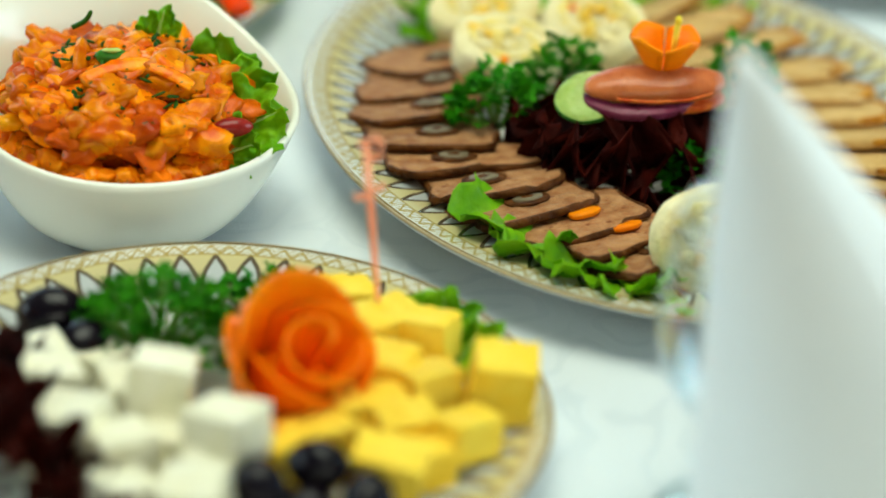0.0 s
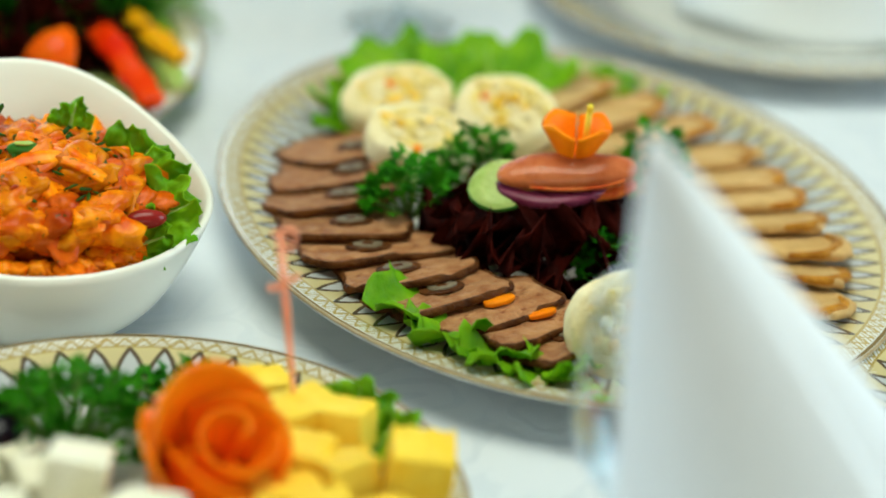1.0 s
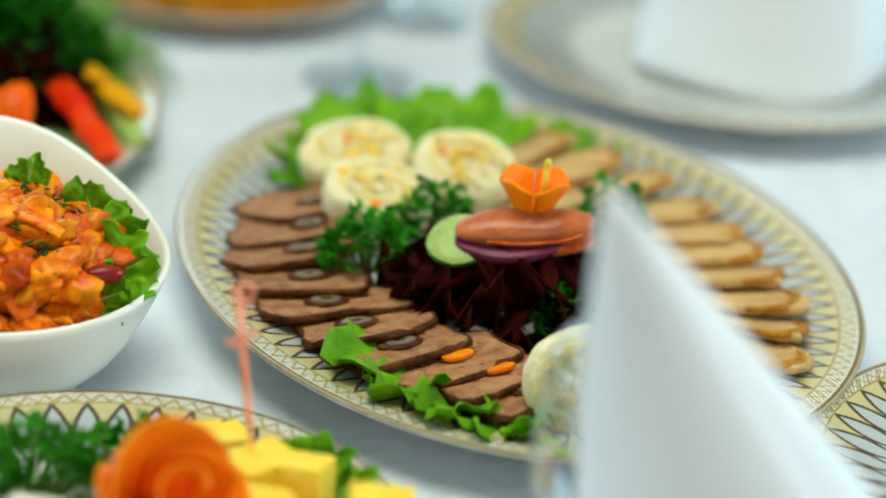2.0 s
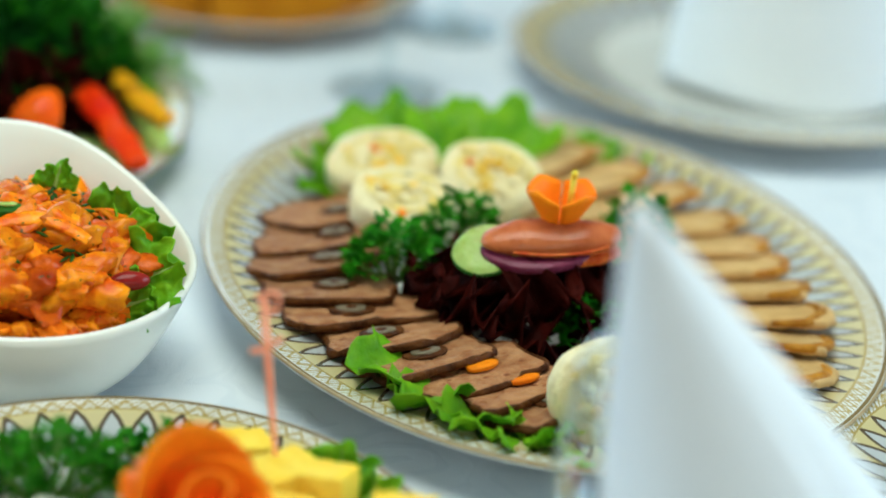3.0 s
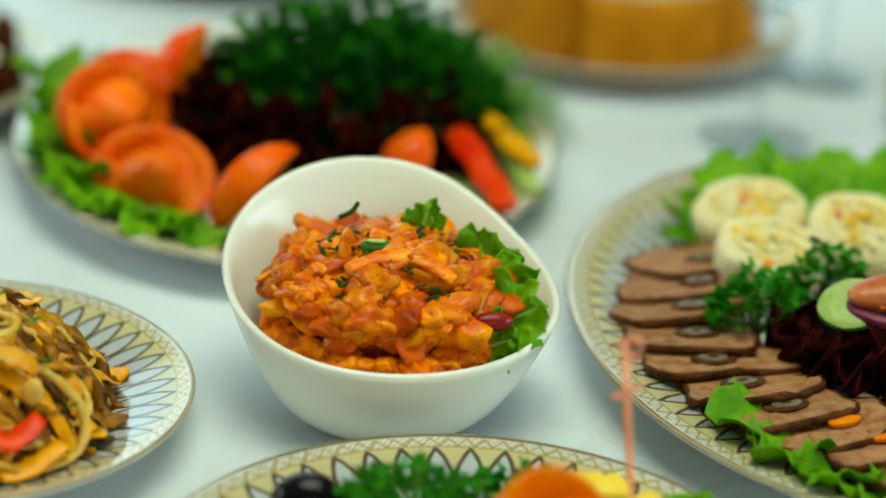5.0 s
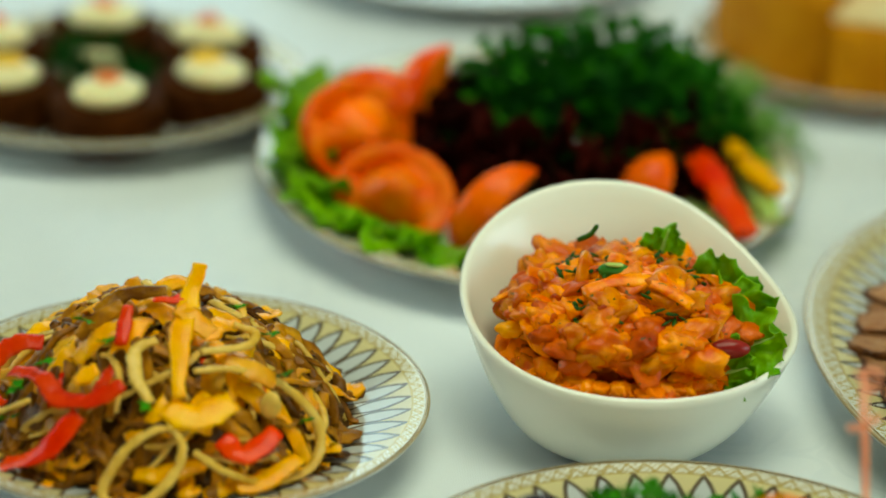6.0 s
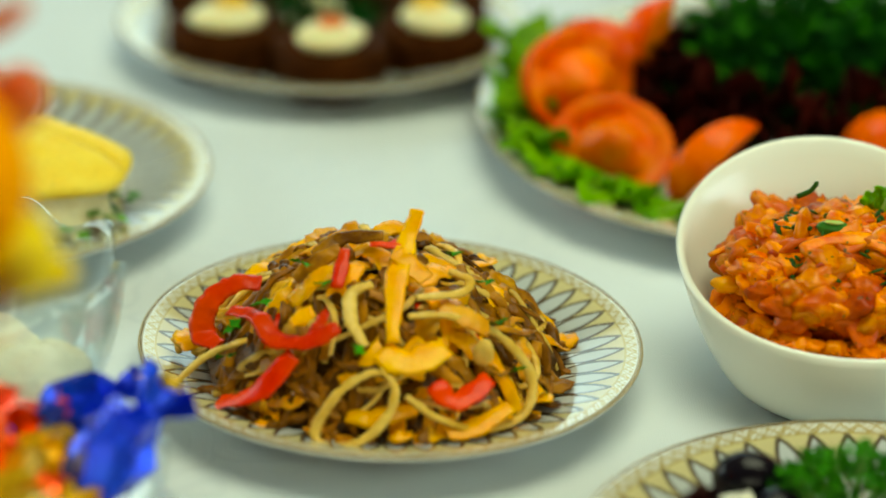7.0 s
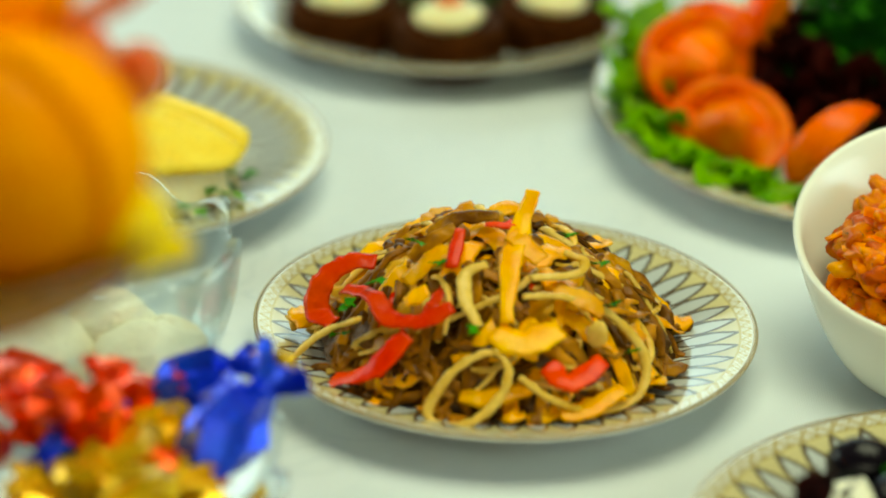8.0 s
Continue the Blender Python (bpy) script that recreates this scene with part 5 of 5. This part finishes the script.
def dill_shape(rx, ry, h, fronds, seed):
    r = random.Random(seed)
    vs, fs = [], []
    def needle(p, d, length, w):
        k = len(vs)
        s = d.cross(Vector((0.3, 0.2, 1))).normalized() * w
        t = d.cross(s).normalized() * w
        vs.extend([p + s, p - s + t, p - s - t, p + d * length])
        fs.extend([(k, k + 1, k + 3), (k + 1, k + 2, k + 3), (k + 2, k, k + 3)])
    for _ in range(fronds):
        a, q = r.uniform(0, 2 * math.pi), r.random() ** 0.6
        root = Vector((rx * 0.5 * q * math.cos(a), ry * 0.5 * q * math.sin(a), h * 0.15))
        tip = Vector((rx * q * math.cos(a), ry * q * math.sin(a), h * max(0.1, 1 - q ** 2.4) * r.uniform(0.72, 1.06)))
        tip += Vector((r.uniform(-1, 1), r.uniform(-1, 1), r.uniform(-1, 1))) * 0.008
        axis = (tip - root)
        droop = Vector((math.cos(a), math.sin(a), -0.6)) * 0.012
        for k in range(26):
            t = 0.35 + 0.65 * k / 25
            p = root + axis * t + droop * t * t
            d = (axis.normalized() * 0.5 + Vector((r.uniform(-1, 1), r.uniform(-1, 1), r.uniform(-0.7, 0.9)))).normalized()
            needle(p, d, r.uniform(0.006, 0.014), 0.0006)
        for k in range(6):
            p0, p1 = root + axis * (k / 6) + droop * (k / 6) ** 2, root + axis * ((k + 1) / 6) + droop * ((k + 1) / 6) ** 2
            needle(p0, (p1 - p0).normalized(), (p1 - p0).length * 1.1, 0.0008)
    return vs, fs


dill = thing("dill_bunch", 0.030, 1.356, 0.012, "big bunch of dark green dill on vegetables", "herb")
tagged(part("fronds", dill_shape(0.094, 0.076, 0.084, 520, 5), M_DILL, dill), kind="stuff")
tagged(part("parsley_leaves", moved(parsley_shape(0.092, 0.072, 0.082, 900, 0.0135, 12)[0], pose(0, 0.004, 0)), M_FROND, dill), kind="stuff")
dill2 = thing("dill_bunch", 0.100, 1.400, 0.014, "loose pale dill fronds at the platter's side", "herb")
tagged(part("fronds", dill_shape(0.050, 0.050, 0.050, 130, 6), M_STEM, dill2), kind="stuff")
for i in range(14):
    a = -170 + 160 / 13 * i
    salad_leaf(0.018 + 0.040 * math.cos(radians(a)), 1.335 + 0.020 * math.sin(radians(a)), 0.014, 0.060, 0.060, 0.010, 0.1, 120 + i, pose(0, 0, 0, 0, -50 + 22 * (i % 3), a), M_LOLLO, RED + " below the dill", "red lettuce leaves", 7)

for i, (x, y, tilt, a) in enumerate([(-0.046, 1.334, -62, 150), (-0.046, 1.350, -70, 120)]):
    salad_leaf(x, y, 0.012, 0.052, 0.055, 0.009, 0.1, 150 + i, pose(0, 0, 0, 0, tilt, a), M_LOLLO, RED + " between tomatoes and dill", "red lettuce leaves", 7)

# ---- egg canapes ----
CANAPES = [(-0.345, 1.474, 0), (-0.324, 1.398, 1), (-0.256, 1.378, 2), (-0.201, 1.426, 1), (-0.214, 1.500, 2), (-0.285, 1.525, 0)]
for i, (x, y, topping) in enumerate(CANAPES):
    ob = thing("egg_canape", x, y, 0.0062, "dark bread round topped with egg and " + ("yolk" if topping == 1 else "red caviar"), "canape", "egg canapes", turn=40 * i)
    part("bread", moved(slab(oval(0.036, 0.034, 30, i, 0.05), 0.026, i, 0.001), pose(0, 0, 0)), M_BREAD, ob)
    part("egg_white", moved(blob(0.024, 0.0205, 0.008, 0.06, 1.5, i, 3), pose(0, 0, 0.0295)), M_EGG_WHITE, ob, "oval boiled egg half")
    if topping == 1:
        part("yolk", moved(blob(0.012, 0.011, 0.006, 0.1, 2, i, 3), pose(0.004, 0.002, 0.0355)), M_YOLK, ob)
    else:
        for k in range(7):
            part("caviar_bead", moved(blob(0.0036, 0.0036, 0.0036, 0.05, 1, k, 2), pose(0.0045 * math.cos(k * 2.4) * (k > 0), 0.0045 * math.sin(k * 2.4) * (k > 0), 0.038)), M_SALMON, ob)
heap2 = thing("herb_garnish", -0.272, 1.440, 0.006, "dill and chopped pale onion between canapes", "garnish")
tagged(part("fronds", dill_shape(0.034, 0.040, 0.050, 90, 9), M_DILL, heap2), kind="stuff")
for k in range(26):
    a, q = rnd.uniform(0, 6.28), rnd.random() ** 0.5
    part("onion_shred", ribbon([(0.026 * q * math.cos(a), -0.012 + 0.022 * q * math.sin(a), 0.004), (0.024 * q * math.cos(a), -0.008 + 0.02 * q * math.sin(a), 0.022), (0.016 * q * math.cos(a), -0.006, 0.036)], 0.003, 0.5, k, 3, 6), M_EGG_WHITE, heap2)

# ---- pie on the far plate ----
for k in range(6):
    a0, a1 = radians(-110 + 60 * k + 0.8), radians(-110 + 60 * (k + 1) - 0.8)
    r_, h_ = (0.097, 0.055) if k == 0 else (0.099, 0.074)
    out = [(0.002 * math.cos((a0 + a1) / 2), 0.002 * math.sin((a0 + a1) / 2))] + [(r_ * math.cos(a0 + (a1 - a0) * j / 10), r_ * math.sin(a0 + (a1 - a0) * j / 10)) for j in range(11)]
    cx, cy = sum(p[0] for p in out) / len(out), sum(p[1] for p in out) / len(out)
    ob = thing("pie_slice", 0.210 + cx, 1.605 + cy, 0.0062, "brown baked honey pie slice with pale cream top", "pie", "pie slices")
    loc = [(p[0] - cx, p[1] - cy) for p in out]
    part("crust", slab(loc, h_, k, 0.0006), M_PIE, ob)
    part("cream", moved(slab([(p[0] * 0.985, p[1] * 0.985) for p in loc], 0.004, k, 0.0006), pose(0, 0, h_ - 0.0004)), M_CREAM, ob, "pale cream top")

# ---- starter on the plate beside the fruit ----
starter = thing("layered_salad", -0.378, 1.133, 0.0075, "layered salad under a yellow cheese slice with herbs", "salad")
part("base", moved(blob(0.056, 0.052, 0.028, 0.16, 2.5, 4, 4), pose(0, 0, 0.018)), M_OMELETTE, starter)
part("cheese_slice", sheet(lambda u, v: (0.062 * (0.04 + 0.96 * v) * math.cos(2 * math.pi * u), 0.050 * (0.04 + 0.96 * v) * math.sin(2 * math.pi * u) + 0.002, 0.050 - 0.020 * v ** 2.2 + 0.002 * math.sin(5 * 2 * math.pi * u) * v), 48, 12, 0.004), M_CHEESE, starter, "draped yellow cheese slice")
for k in range(16):
    a = rnd.uniform(-2.6, 0.4)
    part("herb_bit", moved(joined(leaflet(0.012, rnd), moved(leaflet(0.010, rnd), pose(0.002, 0.003, 0.001, 20, 10, 80))), pose(0.058 * math.cos(a), 0.056 * math.sin(a), 0.010 + 0.010 * rnd.random(), rnd.uniform(-20, 20), -15, rnd.uniform(0, 360))), M_LETTUCE if k % 2 else M_PARSLEY, starter)
for k in range(14):
    a = rnd.uniform(-2.4, 0.2)
    part("shred", ribbon([(0.045 * math.cos(a), 0.045 * math.sin(a), 0.026), (0.055 * math.cos(a + 0.1), 0.055 * math.sin(a + 0.1), 0.014), (0.058 * math.cos(a + 0.2), 0.058 * math.sin(a + 0.2), 0.004)], 0.005, 0.4, k, 3, 6), M_OMELETTE if k % 3 else M_SHREDS, starter)

# ---- glass dishes with sweets ----
def glass_bowl(x, y, r, h, lobes, label):
    ob = thing("glass_bowl", x, y, 0.0008, label, "bowl", "cut glass bowls")
    def wall(a, v, inner):
        k = 1 + 0.05 * math.cos(lobes * a) * v
        rr = (0.52 + 0.48 * math.sin(v * math.pi / 2)) * r * k - (0.0022 if inner else 0)
        return (rr * math.cos(a), rr * math.sin(a), (0.006 if inner else 0) + (h + 0.004 * math.cos(lobes * a)) * v ** 1.3 * (1 - (0.006 / h if inner else 0)))
    n, m_ = 96, 12
    rows = [[wall(2 * math.pi * i / n, j / m_, False) for i in range(n)] for j in range(m_ + 1)] + [[wall(2 * math.pi * i / n, j / m_, True) for i in range(n)] for j in range(m_, -1, -1)]
    vs = [p for row in rows for p in row]
    fs = [(j * n + i, j * n + (i + 1) % n, (j + 1) * n + (i + 1) % n, (j + 1) * n + i) for j in range(len(rows) - 1) for i in range(n)]
    fs += [tuple(reversed(range(n))), tuple((len(rows) - 1) * n + i for i in range(n))]
    part("glass_wall", (vs, fs), M_GLASS, ob)
    return ob


glass_bowl(-0.322, 0.925, 0.060, 0.082, 8, "clear lobed glass bowl filled with marshmallows")
glass_bowl(-0.285, 0.790, 0.078, 0.050, 10, "clear low glass bowl heaped with wrapped sweets")
for i, (x, y, z, s) in enumerate([(-0.298, 0.900, 0.034, 1.12), (-0.340, 0.898, 0.034, 1.12), (-0.318, 0.938, 0.028, 1.0), (-0.348, 0.932, 0.026, 0.9), (-0.318, 0.918, 0.050, 0.8), (-0.290, 0.925, 0.040, 0.7)]):
    shape = lathe([(1e-4, 0.0), (0.019 * s, 0.0), (0.0235 * s, 0.006 * s), (0.024 * s, 0.013 * s), (0.0205 * s, 0.022 * s), (0.014 * s, 0.029 * s), (0.006 * s, 0.034 * s), (1e-4, 0.036 * s)], 28)
    shape = ([p if isinstance(p, Vector) else Vector(p) for p in shape[0]], shape[1])
    shape = ([p * (1 + 0.06 * noise.noise(p * 90 + Vector((i, 0, 0)))) for p in shape[0]], shape[1])
    thing("marshmallow", x, y, z - 0.016, "cream white ridged marshmallow in the glass bowl", "sweet", "marshmallows", shape=shape, material=M_ZEFIR, m=pose(0, 0, 0, 16 * math.sin(i * 2), 14 * math.cos(i), 30 * i))


def wrapped_sweet(x, y, z, size, material, tips, m, label):
    """A sweet in crumpled foil with two twisted, fanned ends."""
    ob = thing("wrapped_sweet", x, y, z, label, "sweet", "wrapped sweets", m=m)
    vs, fs = blob(size * 0.62, size * 0.44, size * 0.42, 0.50, 2.2, x * 90, 2, 0.85)
    vs = [p * (1 + 0.16 * noise.noise(p * 150)) for p in vs]
    part("wrapper", (vs, fs), material, ob, smooth=False)
    for side in (-1, 1):
        def fan(u, v, side=side):
            a = 2 * math.pi * u
            w = size * (0.10 + 0.30 * v ** 1.3)
            crease = 1 + 0.34 * math.sin(6 * a + side) + 0.3 * noise.noise(Vector((3 * math.cos(a), 3 * math.sin(a), 5 * v + x * 60)))
            return (side * (size * 0.52 + size * (0.50 + 0.10 * math.sin(3 * a)) * v), w * crease * math.cos(a), w * 0.55 * crease * math.sin(a))
        part("twisted_end", sheet(fan, 36, 6, 0.0004), material, ob, smooth=False)
        if tips:
            part("end_tip", moved(blob(size * 0.10, size * 0.16, size * 0.14, 0.5, 4, 3, 2), pose(side * size * 1.04, 0, 0)), tips, ob, "gold frayed tip")
    return ob


SWEETS = [(-0.2375, 0.8205, 0.054, 0.044, M_FOIL_BLUE, (20, -42, 40), "blue"), (-0.2584, 0.849, 0.060, 0.032, M_FOIL_BLUE, (0, -14, 24), "blue"),
          (-0.3172, 0.8218, 0.062, 0.038, M_FOIL_RED, (10, 10, -20), "red"), (-0.2986, 0.809, 0.066, 0.030, M_FOIL_RED, (0, 24, 30), "red"), (-0.2825, 0.8077, 0.060, 0.028, M_FOIL_RED, (0, -60, 90), "red"), (-0.2796, 0.8377, 0.056, 0.026, M_FOIL_RED, (0, -20, 20), "red"),
          (-0.2745, 0.8065, 0.046, 0.036, M_FOIL_GOLD, (10, -10, 40), "gold"), (-0.2656, 0.8259, 0.050, 0.028, M_FOIL_GOLD, (0, -20, 10), "gold"), (-0.2987, 0.8039, 0.048, 0.022, M_FOIL_BLUE, (0, 0, 80), "blue"),
          (-0.2547, 0.8084, 0.040, 0.026, M_FOIL_RED, (0, 20, 50), "red"), (-0.283, 0.7873, 0.044, 0.034, M_FOIL_GOLD, (0, 0, 15), "gold"), (-0.2573, 0.7771, 0.046, 0.034, M_FOIL_GOLD, (0, 0, 60), "gold"), (-0.33, 0.80, 0.046, 0.03, M_FOIL_RED, (0, 0, 50), "red"),
          (-0.30, 0.77, 0.035, 0.032, M_FOIL_GOLD, (0, 0, 70), "gold"), (-0.27, 0.76, 0.03, 0.032, M_FOIL_BLUE, (0, 0, 30), "blue"), (-0.24, 0.80, 0.028, 0.03, M_FOIL_GOLD, (0, 0, 30), "gold")]
for x, y, z, s, material, (rx, ry, rz), colour in SWEETS:
    wrapped_sweet(x, y, z, s * 0.8, material, M_FOIL_GOLD if colour == "blue" else None, pose(0, 0, 0, rx, ry, rz), "sweet twisted in shiny " + colour + " foil")

# ---- fruit stand ----
FS = (-0.292, 0.680)
stand = thing("fruit_stand", *FS, 0.0008, "footed brown glass fruit stand", "fruit stand")
part("foot", lathe([(1e-4, 0), (0.045, 0), (0.046, 0.003), (0.030, 0.008), (0.012, 0.014), (1e-4, 0.015)], 40), M_STAND, stand)
part("stem", lathe([(0.010, 0.012), (0.007, 0.04), (0.011, 0.08), (0.007, 0.13), (0.014, 0.171)], 28), M_STAND, stand)
part("dish", lathe([(1e-4, 0.169), (0.02, 0.169), (0.048, 0.174), (0.066, 0.186), (0.074, 0.201), (0.0715, 0.202), (0.064, 0.190), (0.046, 0.179), (1e-4, 0.174)], 56, close=False), M_STAND, stand)


def orange_fruit(x, y, z, r, m):
    ob = thing("orange", x, y, z, "ripe orange with a cut segment on the stand", "fruit", m=m)
    def peel(u, v):
        a, b = radians(34 + 292 * u), radians(-89.5 + 179 * v)
        return (r * math.cos(b) * math.cos(a), r * math.cos(b) * math.sin(a), r * 0.96 * math.sin(b))
    part("peel", sheet(peel, 48, 30, 0.003), M_ORANGE, ob)
    part("flesh", blob(r * 0.93, r * 0.93, r * 0.89, 0.03, 2, 1, 4), M_ORANGE_FLESH, ob, "juicy orange flesh")
    return ob


orange_fruit(-0.2645, 0.680, 0.222, 0.0425, pose(0, 0, 0, 10, 0, -60))
thing("lemon", -0.239, 0.688, 0.202, "ripe yellow lemon with pointed end on the stand", "fruit", shape=joined(blob(0.026, 0.019, 0.0175, 0.05, 1.4, 2, 4), moved(blob(0.009, 0.007, 0.006, 0.1, 1.5, 3, 3), pose(0.023, 0, 0))), material=M_LEMON, m=pose(0, 0, 0, 0, 24, 12))
thing("apple", -0.290, 0.740, 0.222, "red and yellow apple behind the orange", "fruit", shape=blob(0.040, 0.040, 0.036, 0.05, 1.5, 6, 4), material=M_APPLE)
thing("apple", -0.345, 0.690, 0.220, "red apple beside the orange on the stand", "fruit", shape=blob(0.040, 0.040, 0.036, 0.05, 1.5, 8, 4), material=M_APPLE)
thing("melon_slice", -0.2494, 0.720, 0.2571, "thin red fruit slice stuck above the orange", "fruit", shape=ribbon([(-0.016, 0, -0.009), (0, 0, 0.0015), (0.018, 0, 0.013)], 0.012, 0.45), material=M_APPLE)
thing("peach", -0.290, 0.735, 0.262, "blushing yellow peach at the pile's top", "fruit", shape=blob(0.030, 0.030, 0.028, 0.05, 1.5, 9, 4), material=M_ORANGE_FLESH)
thing("strawberry", -0.2405, 0.735, 0.232, "small red strawberry behind the orange", "fruit", shape=blob(0.0095, 0.0085, 0.0125, 0.08, 2.0, 3, 3), material=M_APPLE, m=pose(0, 0, 0, 0, 25, 0))
